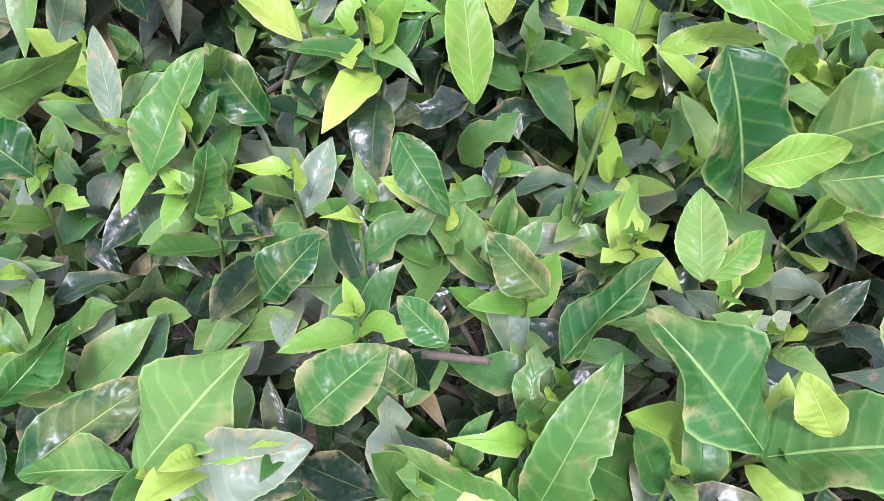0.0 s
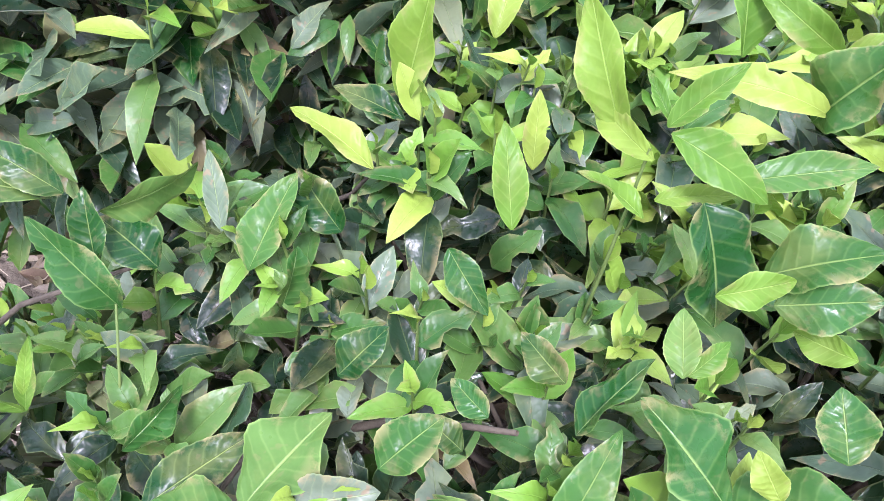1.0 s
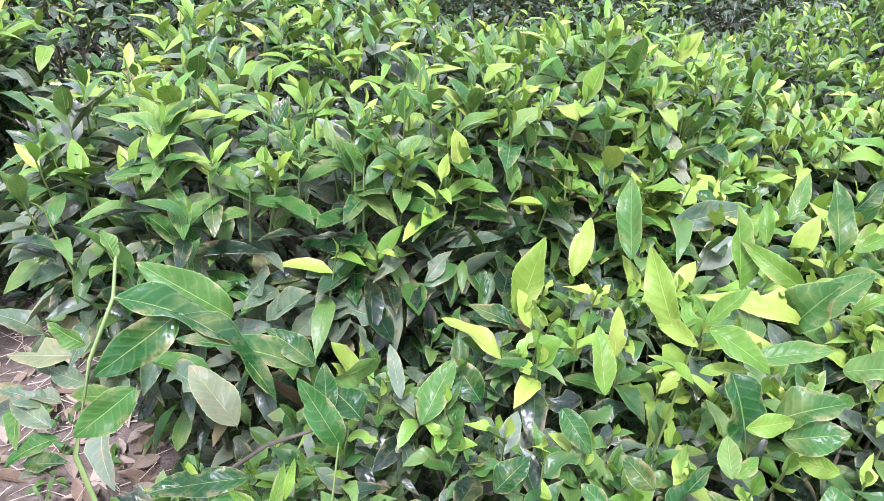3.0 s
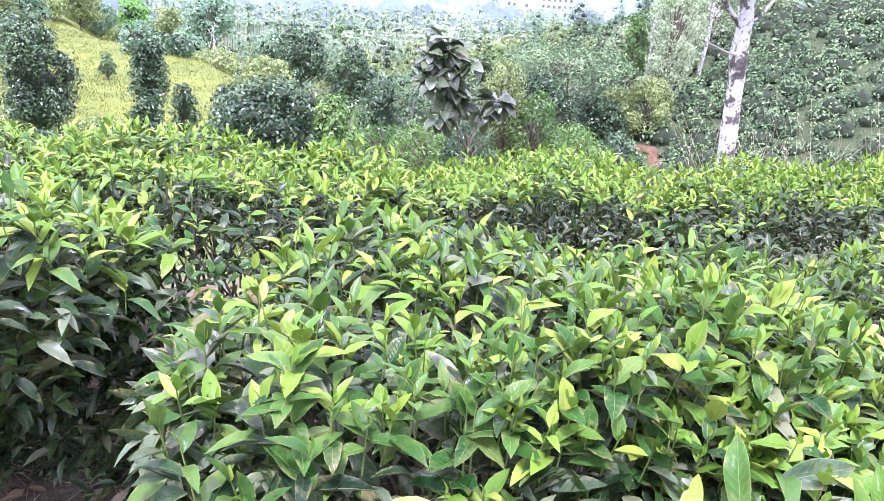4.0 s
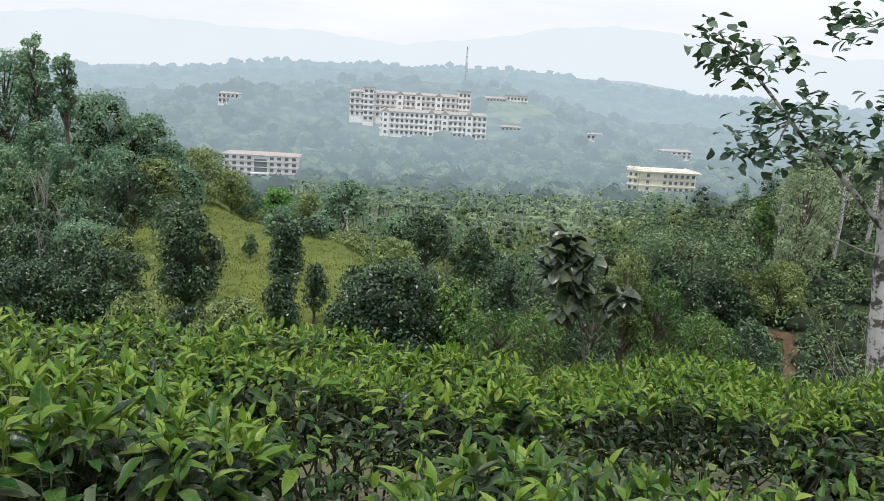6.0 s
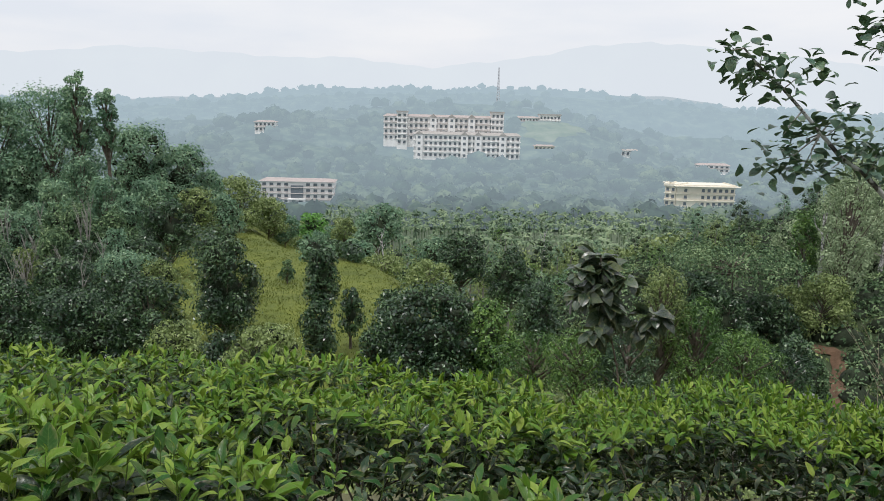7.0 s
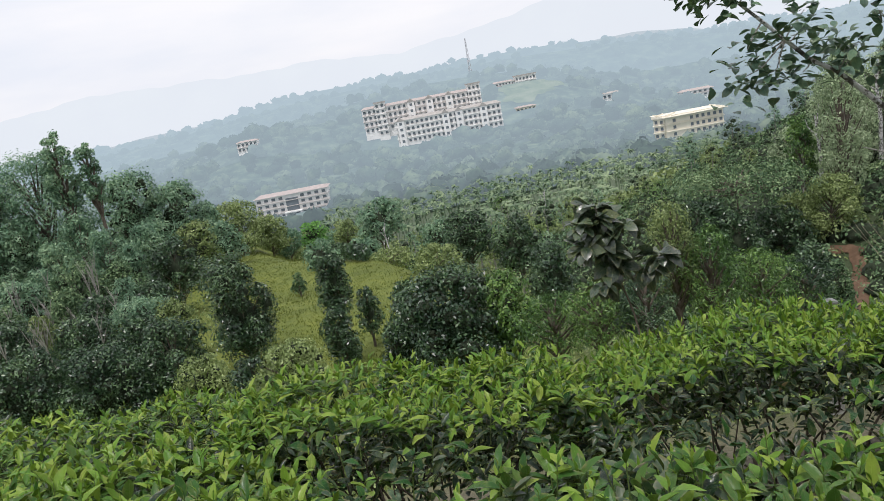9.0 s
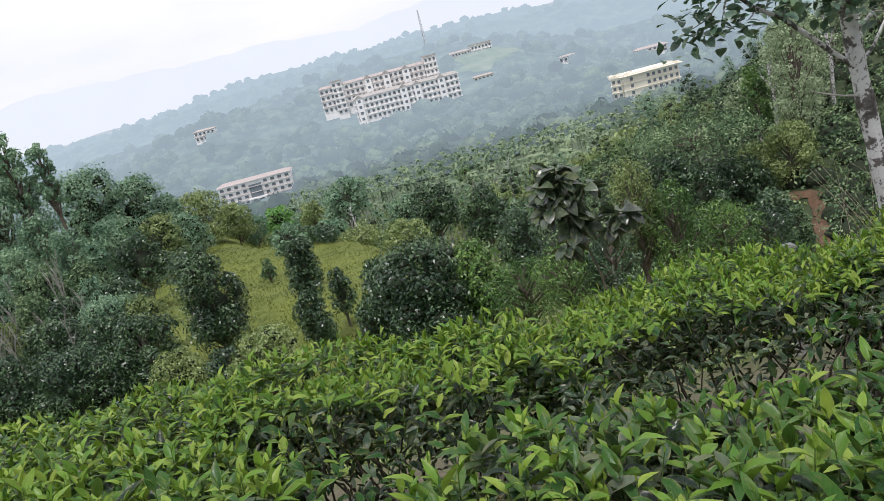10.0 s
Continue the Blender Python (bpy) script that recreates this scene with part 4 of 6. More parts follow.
def big_leaf_plant():
    """A slim sapling with long drooping leaves in whorls."""
    r = np.random.RandomState(5)
    base = np.array([1.33, 5.5, float(ground_z(1.33, 5.5))])
    plant = thing("sapling", base, "slim sapling with large drooping dark green leaves", "tree")
    stem = np.array([base - [0, 0, 0.03], (1.285, 5.5, -0.383), (1.25, 5.5, -0.115), (1.182, 5.5, 0.148), (1.119, 5.5, 0.406), (1.088, 5.5, 0.618), (1.069, 5.5, 0.74)])
    V, F = tubes([stem], [np.linspace(0.008, 0.005, len(stem))], 8)
    mesh_object("trunk", V - base, F, BARK_DARK, plant, smooth=True)
    for pts in ([(1.182, 5.5, 0.218), (1.30, 5.45, 0.26), (1.42, 5.4, 0.34), (1.47, 5.4, 0.40)], [(1.12, 5.5, 0.44), (1.03, 5.45, 0.49), (0.95, 5.4, 0.55)], [(1.11, 5.5, 0.54), (1.19, 5.42, 0.61), (1.24, 5.4, 0.66)], [(1.18, 5.5, 0.20), (1.08, 5.4, 0.24), (1.03, 5.38, 0.27)], [(1.10, 5.5, 0.60), (1.0, 5.5, 0.66), (0.93, 5.45, 0.70)]):
        pts = np.array(pts) - (0, 0, 0.07)
        V, F = tubes([pts], [np.linspace(0.009, 0.005, len(pts))], 6)
        mesh_object("limb", V - base, F, BARK_GREY, plant, smooth=True)
    mesh = [single_leaf_mesh("leaf", leaf_shape(8, w, d, 0.22, 0, 0.06, i, 0.22, (), 0.06), bigleaf_mat) for i, (w, d) in enumerate([(0.56, 0.3), (0.62, 0.5), (0.52, 0.15), (0.58, 0.7)])]
    whorls = [((1.069, 5.5, 0.80), 9, 0.18, -0.25), ((1.08, 5.5, 0.723), 12, 0.20, -0.1), ((1.09, 5.5, 0.62), 12, 0.21, -0.3), ((1.11, 5.5, 0.50), 11, 0.22, -0.45), ((1.15, 5.5, 0.36), 8, 0.21, -0.6), ((0.95, 5.4, 0.55), 10, 0.18, -0.2), ((0.93, 5.45, 0.70), 8, 0.17, -0.1), ((1.24, 5.4, 0.66), 10, 0.18, -0.2), ((1.47, 5.4, 0.40), 11, 0.19, -0.2), ((1.38, 5.42, 0.31), 8, 0.2, -0.6), ((1.03, 5.38, 0.28), 8, 0.18, -0.8)]
    for c, n, ln, e0 in whorls:
        c = np.array(c) - (0, 0, 0.07)
        for i in range(int(n * 2.3)):
            a = i * 2.4 + r.uniform(0, 0.8)
            e = e0 + 0.22 + r.normal(0, 0.38)
            d = np.array([math.cos(a) * math.cos(e), math.sin(a) * math.cos(e), math.sin(e)])
            one_leaf(plant, c + r.normal(0, 0.012, 3) + d * 0.02 - base, frames_for(d[None], (UP + r.normal(0, 0.45, 3))[None])[0], ln * r.uniform(0.58, 0.95), 0, "", mesh[i % 4])


pale_tree()
big_leaf_plant()

# ---- trees of the slope ----
KITE = (np.array([(0, 0, 0), (0.26, 0.45, 0.06), (0, 1, -0.12), (-0.26, 0.45, 0.06)]), np.array([(0, 1, 2, 3)]), np.zeros((4, 2)))
LANCE = (np.array([(0, 0, 0), (0.13, 0.45, 0.04), (0, 1, -0.2), (-0.13, 0.45, 0.04)]), np.array([(0, 1, 2, 3)]), np.zeros((4, 2)))
CROWN = {
    "dark": crown_material("dark_crown", [(0.3, (0.013, 0.038, 0.017)), (0.55, (0.04, 0.09, 0.035)), (0.8, (0.17, 0.269, 0.121))], 0.33, 0.13, 1.1, 0.6),
    "green": crown_material("green_crown", [(0.3, (0.034, 0.09, 0.021)), (0.55, (0.106, 0.213, 0.048)), (0.8, (0.291, 0.451, 0.115))], 0.36, 0.2, 1.0, 0.55),
    "olive": crown_material("olive_crown", [(0.3, (0.09, 0.134, 0.043)), (0.55, (0.235, 0.312, 0.106)), (0.8, (0.426, 0.504, 0.216))], 0.45, 0.27, 0.8, 0.4),
    "grey": crown_material("grey_green_crown", [(0.3, (0.084, 0.174, 0.103)), (0.55, (0.2, 0.336, 0.201)), (0.8, (0.378, 0.515, 0.31))], 0.45, 0.3, 0.7, 0.45),
    "pale": crown_material("pale_feathery_crown", [(0.28, (0.149, 0.216, 0.114)), (0.5, (0.299, 0.384, 0.216)), (0.72, (0.46, 0.552, 0.348))], 0.55, 0.3, 0.5, 0.3),
    "bright": crown_material("bright_crown", [(0.2, (0.075, 0.20, 0.045)), (0.8, (0.20, 0.42, 0.095))], 0.5, 0.25, 0.5),
    "hedge": crown_material("hedge_leaves", [(0.3, (0.046, 0.094, 0.045)), (0.55, (0.127, 0.206, 0.098)), (0.8, (0.299, 0.4, 0.2))], 0.6, 0.2, 0.9, 0.2),
}
# near-black fill for the cores: shade between the leaves, put in as colour
SHADE_CORE = mottled("dark_core_for_shade", [(0.3, (0.012, 0.020, 0.009)), (0.7, (0.030, 0.045, 0.020))], 3.0, 0.95, 0.5, 0.05)


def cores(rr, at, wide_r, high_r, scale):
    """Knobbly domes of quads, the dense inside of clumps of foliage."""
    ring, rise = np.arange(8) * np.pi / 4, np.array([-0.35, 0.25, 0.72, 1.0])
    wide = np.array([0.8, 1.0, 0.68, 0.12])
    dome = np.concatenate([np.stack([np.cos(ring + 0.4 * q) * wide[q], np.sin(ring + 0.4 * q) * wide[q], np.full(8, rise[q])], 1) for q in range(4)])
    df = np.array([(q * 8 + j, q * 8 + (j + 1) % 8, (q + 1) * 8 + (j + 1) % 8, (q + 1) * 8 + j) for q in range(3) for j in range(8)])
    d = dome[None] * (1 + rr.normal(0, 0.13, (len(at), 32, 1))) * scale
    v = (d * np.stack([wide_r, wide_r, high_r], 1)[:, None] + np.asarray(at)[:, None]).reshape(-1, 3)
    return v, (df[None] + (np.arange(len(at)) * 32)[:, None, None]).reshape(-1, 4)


def crown_points(r, n, blobs):
    """Points near the skins of several blobs (x, y, z, rx, rz), with the outward way."""
    b = np.array(blobs)
    w = b[:, 3] * b[:, 4]
    k = r.choice(len(b), n, p=w / w.sum())
    u = r.normal(0, 1, (n, 3))
    u /= np.linalg.norm(u, axis=1, keepdims=True)
    u[:, 2] = np.where((u[:, 2] < 0) & (r.uniform(0, 1, n) < 0.45), -u[:, 2], u[:, 2])
    rad = r.uniform(0.3, 1.0, n) ** 0.28 * (1 + 0.12 * np.sin(u[:, 0] * 7 + k) * np.sin(u[:, 2] * 6 + 2 * k)) * (1 + r.normal(0, 0.09, n)) * np.where(r.uniform(0, 1, n) < 0.1, r.uniform(1.05, 1.4, n), 1.0)
    return b[k, :3] + u * rad[:, None] * np.stack([b[k, 3], b[k, 3], b[k, 4]], 1), u


def facing(r, u):
    """Leaves that lie over the skin of a crown and hang a little."""
    t = r.normal(0, 1, u.shape)
    t -= (t * u).sum(1, keepdims=True) * u
    t /= np.linalg.norm(t, axis=1, keepdims=True) + 1e-6
    return frames_for(t + u * r.uniform(0, 0.6, (len(u), 1)) + [0, 0, -0.3], u + r.normal(0, 0.55, u.shape) + [0, 0, 0.25])


def tree(seed, x, y, top, bottom, rx, look_, leaf, label, name="tree", style="dense", bare=0, clumps=26):
    """A tapered trunk, limbs, and a crown of small leaves set in uneven clumps round dark cores painted as shade."""
    r = np.random.RandomState(seed)
    g = float(ground_z(x, y))
    ob = thing(name, (x, y, g), label, "shrub" if name == "shrub" else "tree", "trees of the slope")
    low, high = max(bottom - g, 0.1), top - g
    h = high - low
    mid = low + h * (0.5 if style == "column" else 0.42)
    blobs = []
    for i in range(clumps):
        f = 1 - 1.75 * (i + 0.5) / clumps if style != "flat" else 0.9 - 1.1 * (i + 0.5) / clumps
        wide = math.sqrt(max(0.05, 1 - f * f)) if style != "column" else max(0.45, 1 - abs(f) ** 4)
        a, o = i * 2.4 + r.uniform(0, 0.9), r.uniform(0.52, 0.84) * (0.72 if style == "column" else 1.0)
        s = rx * r.uniform(0.17, 0.42) * (0.9 if style == "feathery" else 1.0)
        up = (high - mid) if f > 0 else (mid - low)
        s_z = s * r.uniform(0.75, 1.15) * (0.55 if style == "flat" else min(1.35, max(0.7, h / (2.2 * rx))))
        blobs.append((math.cos(a) * o * wide * rx, math.sin(a) * o * wide * rx, min(mid + f * up * r.uniform(0.80, 1.0), high - s_z * 0.85), s, s_z))
    count = int(min(20000, (0.8 if look_ == "pale" else 1.7 if style == "feathery" else 1.5) * 4.4 * rx * h / (0.26 * leaf * leaf)))
    p, u = crown_points(r, count, blobs)
    p[:, 2] = np.clip(p[:, 2], 0.05, None)
    V, F, U, _ = spread([LANCE if style == "lance" else KITE], np.zeros(count, int), facing(r, u), leaf * r.uniform(0.6, 1.3, count), p)
    tagged(mesh_object("crown", V, F, CROWN[look_], ob), kind="stuff")
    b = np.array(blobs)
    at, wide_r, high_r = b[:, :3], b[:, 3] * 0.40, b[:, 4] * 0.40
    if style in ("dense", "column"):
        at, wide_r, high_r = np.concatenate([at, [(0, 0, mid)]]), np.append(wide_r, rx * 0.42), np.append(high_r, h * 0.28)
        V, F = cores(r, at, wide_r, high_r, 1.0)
        tagged(mesh_object("shade_core", V, F, SHADE_CORE, ob, smooth=True), kind="stuff")
    path = [(r.normal(0, 0.02 * rx), r.normal(0, 0.02 * rx), z) for z in np.linspace(-0.1, high * 0.85, 6)]
    r0 = 0.02 + 0.016 * high
    V, F = tubes([path], [np.linspace(r0, r0 * 0.25, 6)], 7)
    mesh_object("trunk", V, F, BARK_GREY if seed % 3 == 0 else BARK_DARK, ob, smooth=True)
    paths, radii = [], []
    for bx, by, bz, s, _ in blobs:
        z0 = max(bz - 0.3 * h, 0.3 * bz)
        paths.append([(0, 0, z0), (bx * 0.5, by * 0.5, (z0 + bz) / 2 - 0.05 * s), (bx, by, bz)]), radii.append([r0 * 0.4, r0 * 0.28, r0 * 0.12])
    for i in range(bare):
        q, z0, a = r.uniform(-1, 1) * rx, low + h * r.uniform(0.35, 0.6), r.uniform(-0.9, -0.5) * rx
        tip = np.array([q + r.normal(0, 0.1), a, z0 + 0.5 * h])
        foot_ = np.array([q * 0.9, a * 0.8, z0])
        paths.append([foot_, (foot_ + tip) / 2, tip]), radii.append([0.022, 0.016, 0.006])
        for k in range(7):
            f, w = r.uniform(0.25, 0.9), r.choice([-1, 1]) * r.uniform(0.08, 0.28)
            j = foot_ + (tip - foot_) * f
            paths.append([j, j + np.array([w * 0.6, 0, 0.12 * h]), j + np.array([w, 0, 0.2 * h])]), radii.append([0.010, 0.007, 0.004])
    V, F = tubes(paths, radii, 5)
    tagged(mesh_object("limb", V, F, BARK_GREY if bare else BARK_DARK, ob, smooth=True), kind="stuff")
    return ob


DARK_T, GREEN_T = "dense dark green broadleaf tree on the slope", "rounded green broadleaf tree on the slope"
OLIVE_S, GREY_T = "olive green leafy shrub on the slope", "tall grey-green feathery tree on the slope"
OLIVE_T, NARROW_S = "olive green feathery tree at the edge of the meadow", "dense shrub with narrow glossy green leaves"
PALE_T, DARK_S = "slim pale feathery tree on the far tea slope", "low dark leafy shrub below the tea"
tree(101, -20.88, 42, 2.02, -5.69, 3.01, "grey", 0.154, GREY_T, style="feathery", clumps=60)
tree(102, -18.85, 41, 2.97, -1.49, 0.96, "grey", 0.149, GREY_T, style="feathery", clumps=22)
tree(103, -17.32, 41, 2.14, -1.51, 0.78, "grey", 0.150, GREY_T, style="feathery", clumps=20)
tree(104, -22.75, 40, 1.41, -5.31, 1.91, "grey", 0.147, GREY_T, style="feathery", clumps=44)
tree(105, -26.11, 40, 1.58, -5.89, 2.49, "grey", 0.147, GREY_T, style="feathery", clumps=40)
tree(106, -19.23, 50, -0.16, -6.41, 2.22, "grey", 0.185, GREY_T, clumps=36)
tree(107, -17.13, 52, -1.49, -6.77, 2.32, "grey", 0.193, GREY_T, clumps=36)
tree(108, -15.77, 54, -3.36, -7.20, 1.37, "grey", 0.202, GREY_T)
tree(109, -14.61, 58, -4.20, -8.16, 2.26, "olive", 0.195, OLIVE_T, style="feathery", clumps=40)
tree(110, -12.80, 60, -5.96, -8.85, 1.53, "olive", 0.203, OLIVE_T, style="feathery", clumps=30)
tree(111, -12.55, 36, -3.12, -6.01, 1.41, "dark", 0.135, "rounded dark tree with a bare trunk above the grass")
tree(117, -9.96, 24, -3.13, -6.09, 1.10, "grey", 0.091, DARK_T, clumps=30)
tree(118, -15.56, 24, -2.62, -6.62, 1.45, "dark", 0.091, DARK_T)
tree(119, -10.62, 18, -2.77, -5.10, 1.31, "dark", 0.083, DARK_T, clumps=34)
tree(120, -8.70, 18, -2.93, -5.27, 1.31, "dark", 0.083, DARK_T, clumps=34)
tree(121, -7.33, 19, -2.84, -5.53, 1.05, "dark", 0.087, DARK_T, clumps=30)
tree(122, -5.30, 15, -2.69, -3.97, 0.69, "olive", 0.069, OLIVE_S, "shrub")
tree(123, -6.17, 22, -1.98, -5.99, 1.10, "dark", 0.091, "dense dark rounded tree beside the meadow", clumps=40)
tree(124, -3.06, 13, -2.23, -3.31, 0.62, "olive", 0.060, OLIVE_S, "shrub")
tree(125, -4.05, 14, -2.62, -3.71, 0.49, "dark", 0.065, DARK_S, "shrub")
tree(126, -3.04, 20.5, -2.18, -4.07, 0.65, "dark", 0.085, "narrow dark column-shaped tree in the meadow", style="column")
tree(127, -3.08, 20, -3.60, -5.79, 0.62, "dark", 0.085, "narrow dark column-shaped tree in the meadow", style="column")
tree(128, -4.59, 29, -2.47, -3.49, 0.61, "bright", 0.109, "bright green tree top behind a column-shaped tree", clumps=16)
tree(129, -4.40, 28, -3.05, -4.35, 0.70, "grey", 0.106, "small grey-green tree behind a column-shaped tree", clumps=16)
tree(130, -2.43, 22, -3.69, -5.13, 0.40, "dark", 0.093, "small dark tree in the meadow", clumps=16)
tree(131, -6.37, 33, -5.24, -6.54, 0.33, "hedge", 0.126, "thin young tree standing in the meadow", style="feathery", clumps=12)
tree(132, 0.03, 15, -1.86, -4.14, 1.35, "dark", 0.080, "broad rounded tree with glossy dark leaves below the tea", clumps=60)
tree(133, -0.92, 17, -2.46, -3.82, 0.59, "dark", 0.085, DARK_T)
tree(134, -1.22, 15.5, -2.88, -4.21, 0.48, "dark", 0.078, DARK_S, "shrub")
tree(135, 1.13, 14.5, -2.01, -3.83, 0.56, "green", 0.072, GREEN_T)
tree(136, 1.87, 42, -5.41, -8.35, 1.65, "dark", 0.159, DARK_T)
tree(137, 0.26, 46, -6.44, -9.13, 1.40, "grey", 0.174, GREY_T)
tree(138, 3.91, 36, -5.23, -8.06, 1.23, "dark", 0.137, DARK_T)
tree(139, 3.16, 22, -3.42, -5.35, 0.76, "dark", 0.093, DARK_T)
tree(140, -0.07, 34, -5.33, -7.20, 1.30, "olive", 0.130, OLIVE_T, style="feathery", clumps=34)
tree(141, -2.34, 40, -6.42, -9.10, 1.46, "olive", 0.152, OLIVE_T, style="feathery", clumps=34)
tree(142, -5.52, 56, -8.49, -11.68, 1.45, "grey", 0.213, GREY_T)
tree(143, -5.29, 80, -9.03, -14.07, 3.01, "grey", 0.271, "spreading broad-crowned tree in the valley")
tree(144, -6.98, 62, -7.83, -11.42, 1.41, "olive", 0.211, OLIVE_T, style="feathery")
tree(145, 1.23, 9.5, -1.10, -1.95, 0.51, "green", 0.055, NARROW_S, "shrub", style="lance")
tree(146, 1.70, 9, -0.87, -1.75, 0.48, "green", 0.052, NARROW_S, "shrub", style="lance")
tree(147, 2.21, 8.6, -0.72, -1.59, 0.41, "dark", 0.053, NARROW_S, "shrub", style="lance")
tree(148, 2.86, 9.4, -0.16, -1.54, 0.37, "olive", 0.053, NARROW_S, "shrub", style="lance", clumps=34)
tree(149, 3.24, 9.2, -0.55, -1.84, 0.43, "green", 0.053, NARROW_S, "shrub", style="lance", clumps=34)
tree(150, 4.04, 9.6, -1.07, -2.09, 0.55, "green", 0.055, NARROW_S, "shrub", style="lance", clumps=34)
tree(151, 4.86, 10, -1.46, -2.35, 0.46, "dark", 0.058, NARROW_S, "shrub", style="lance")
tree(152, 12.43, 30, -3.78, -4.90, 3.07, "hedge", 0.125, "flat-topped spreading tree with grey-green leaves", style="flat", clumps=44)
tree(153, 10.41, 29, -4.48, -7.47, 1.66, "dark", 0.122, DARK_T, clumps=34)
tree(154, 13.57, 29, -5.37, -7.74, 1.38, "dark", 0.122, DARK_T, clumps=34)
tree(155, 11.50, 28, -5.26, -7.39, 0.97, "dark", 0.118, DARK_T)
tree(156, 18.32, 36, -2.79, -6.33, 0.76, "green", 0.135, GREEN_T, style="feathery", clumps=30)
tree(157, 15.72, 29, -4.52, -7.40, 1.22, "olive", 0.111, "slender olive tree beside a red path", style="feathery", clumps=40)
tree(158, 15.32, 31, -5.43, -7.90, 0.95, "olive", 0.119, OLIVE_T, style="feathery", clumps=30)
tree(159, 19.72, 36, -1.94, -6.35, 0.91, "pale", 0.134, PALE_T, style="feathery", clumps=34)
tree(160, 21.82, 37, -2.33, -7.17, 1.11, "pale", 0.138, PALE_T, style="feathery", clumps=34)
tree(161, 22.40, 40, -1.50, -6.50, 1.70, "pale", 0.168, PALE_T, style="feathery", clumps=34)
tree(162, 26.30, 42, -1.00, -6.50, 1.90, "pale", 0.176, PALE_T, style="feathery", clumps=34)
tree(163, 31.50, 45, -0.20, -5.50, 2.20, "pale", 0.189, PALE_T, style="feathery", clumps=34)
tree(164, 36.00, 48, 0.50, -5.00, 2.20, "pale", 0.202, PALE_T, style="feathery", clumps=34)
tree(165, 19.40, 34, 0.30, -6.40, 1.30, "pale", 0.143, PALE_T, style="feathery", clumps=34)
tree(166, 17.20, 30.5, -0.80, -6.00, 1.10, "pale", 0.128, PALE_T, style="feathery", clumps=34)
tree(167, 22.60, 45, -4.60, -9.50, 1.70, "pale", 0.189, PALE_T, style="feathery", clumps=34)
tree(204, -11.19, 29, -3.61, -5.88, 0.99, "dark", 0.110, DARK_T, clumps=32)
tree(207, -16.49, 45, -2.87, -6.29, 1.51, "grey", 0.168, GREY_T, clumps=32)
tree(208, -14.49, 46, -3.68, -6.84, 1.55, "olive", 0.172, OLIVE_T, clumps=32)
tree(209, -13.88, 50, -4.56, -7.62, 1.50, "grey", 0.188, GREY_T, clumps=32)
tree(220, -24.72, 40, -1.36, -5.91, 1.49, "grey", 0.149, GREY_T, style="feathery", clumps=34)
tree(221, -22.16, 39, -2.03, -6.49, 1.28, "grey", 0.146, GREY_T, clumps=34)
tree(222, -21.25, 40, -0.95, -5.48, 1.19, "grey", 0.149, GREY_T, clumps=34)
tree(223, -18.81, 38, -2.52, -6.90, 1.20, "grey", 0.142, GREY_T, style="feathery", clumps=34)
tree(224, -18.32, 40, -1.42, -5.97, 1.13, "grey", 0.149, GREY_T, style="feathery", clumps=34)
tree(225, -16.80, 39, -2.36, -6.84, 1.17, "grey", 0.146, GREY_T, style="feathery", clumps=34)
tree(226, -14.91, 37, -2.99, -7.28, 1.00, "grey", 0.139, GREY_T, clumps=34)
tree(227, -15.74, 42, -2.87, -7.70, 1.07, "grey", 0.157, GREY_T, style="feathery", clumps=34)
tree(228, -18.37, 35, -3.23, -7.30, 1.05, "grey", 0.132, GREY_T, style="feathery", clumps=34)
tree(229, -19.81, 34, -3.45, -7.43, 1.15, "hedge", 0.128, GREY_T, style="feathery", clumps=34)
tree(230, -21.58, 34, -3.18, -7.14, 1.15, "grey", 0.128, GREY_T, style="feathery", clumps=34)
tree(231, -16.44, 28, -3.38, -6.69, 0.89, "hedge", 0.106, GREY_T, style="feathery", bare=3, clumps=28)
tree(232, -14.68, 27, -3.72, -6.94, 0.82, "olive", 0.103, OLIVE_T, style="feathery", bare=3, clumps=28)
tree(233, -14.58, 29, -3.36, -6.78, 0.97, "hedge", 0.110, GREY_T, style="feathery", bare=3, clumps=28)
tree(234, -12.85, 28, -3.62, -6.95, 0.81, "dark", 0.106, DARK_T, bare=3, clumps=28)
tree(235, -12.57, 30, -3.45, -6.98, 0.82, "grey", 0.114, GREY_T, clumps=28)
tree(236, -10.66, 24, -3.78, -6.67, 0.73, "olive", 0.092, OLIVE_T, clumps=28)
tree(237, -12.99, 23, -3.88, -6.67, 0.74, "dark", 0.088, DARK_T, clumps=28)
tree(238, -12.32, 24, -3.86, -6.75, 0.73, "hedge", 0.092, GREY_T, clumps=28)
tree(239, -17.74, 28, -3.58, -6.90, 1.06, "dark", 0.106, DARK_T, clumps=28)
tree(240, -10.48, 27, -3.86, -7.09, 0.66, "hedge", 0.103, GREY_T, clumps=28)
tree(241, 8.60, 17, -3.42, -5.02, 0.55, "dark", 0.079, DARK_S, "shrub")
tree(242, 8.07, 15, -3.29, -4.47, 0.35, "hedge", 0.070, DARK_S, "shrub")
tree(243, 6.93, 15, -2.98, -4.21, 0.58, "green", 0.070, NARROW_S, "shrub", style="lance")
tree(260, -17.49, 31, -2.99, -7.86, 1.64, "grey", 0.117, GREY_T, bare=5, clumps=44)
tree(261, -15.48, 32, -2.80, -8.20, 1.49, "hedge", 0.120, GREY_T, bare=5, clumps=40)
tree(262, -14.00, 33, -3.22, -8.00, 1.29, "hedge", 0.124, GREY_T, clumps=36)
tree(263, -20.16, 32, -2.64, -8.15, 1.68, "grey", 0.120, GREY_T, clumps=40)
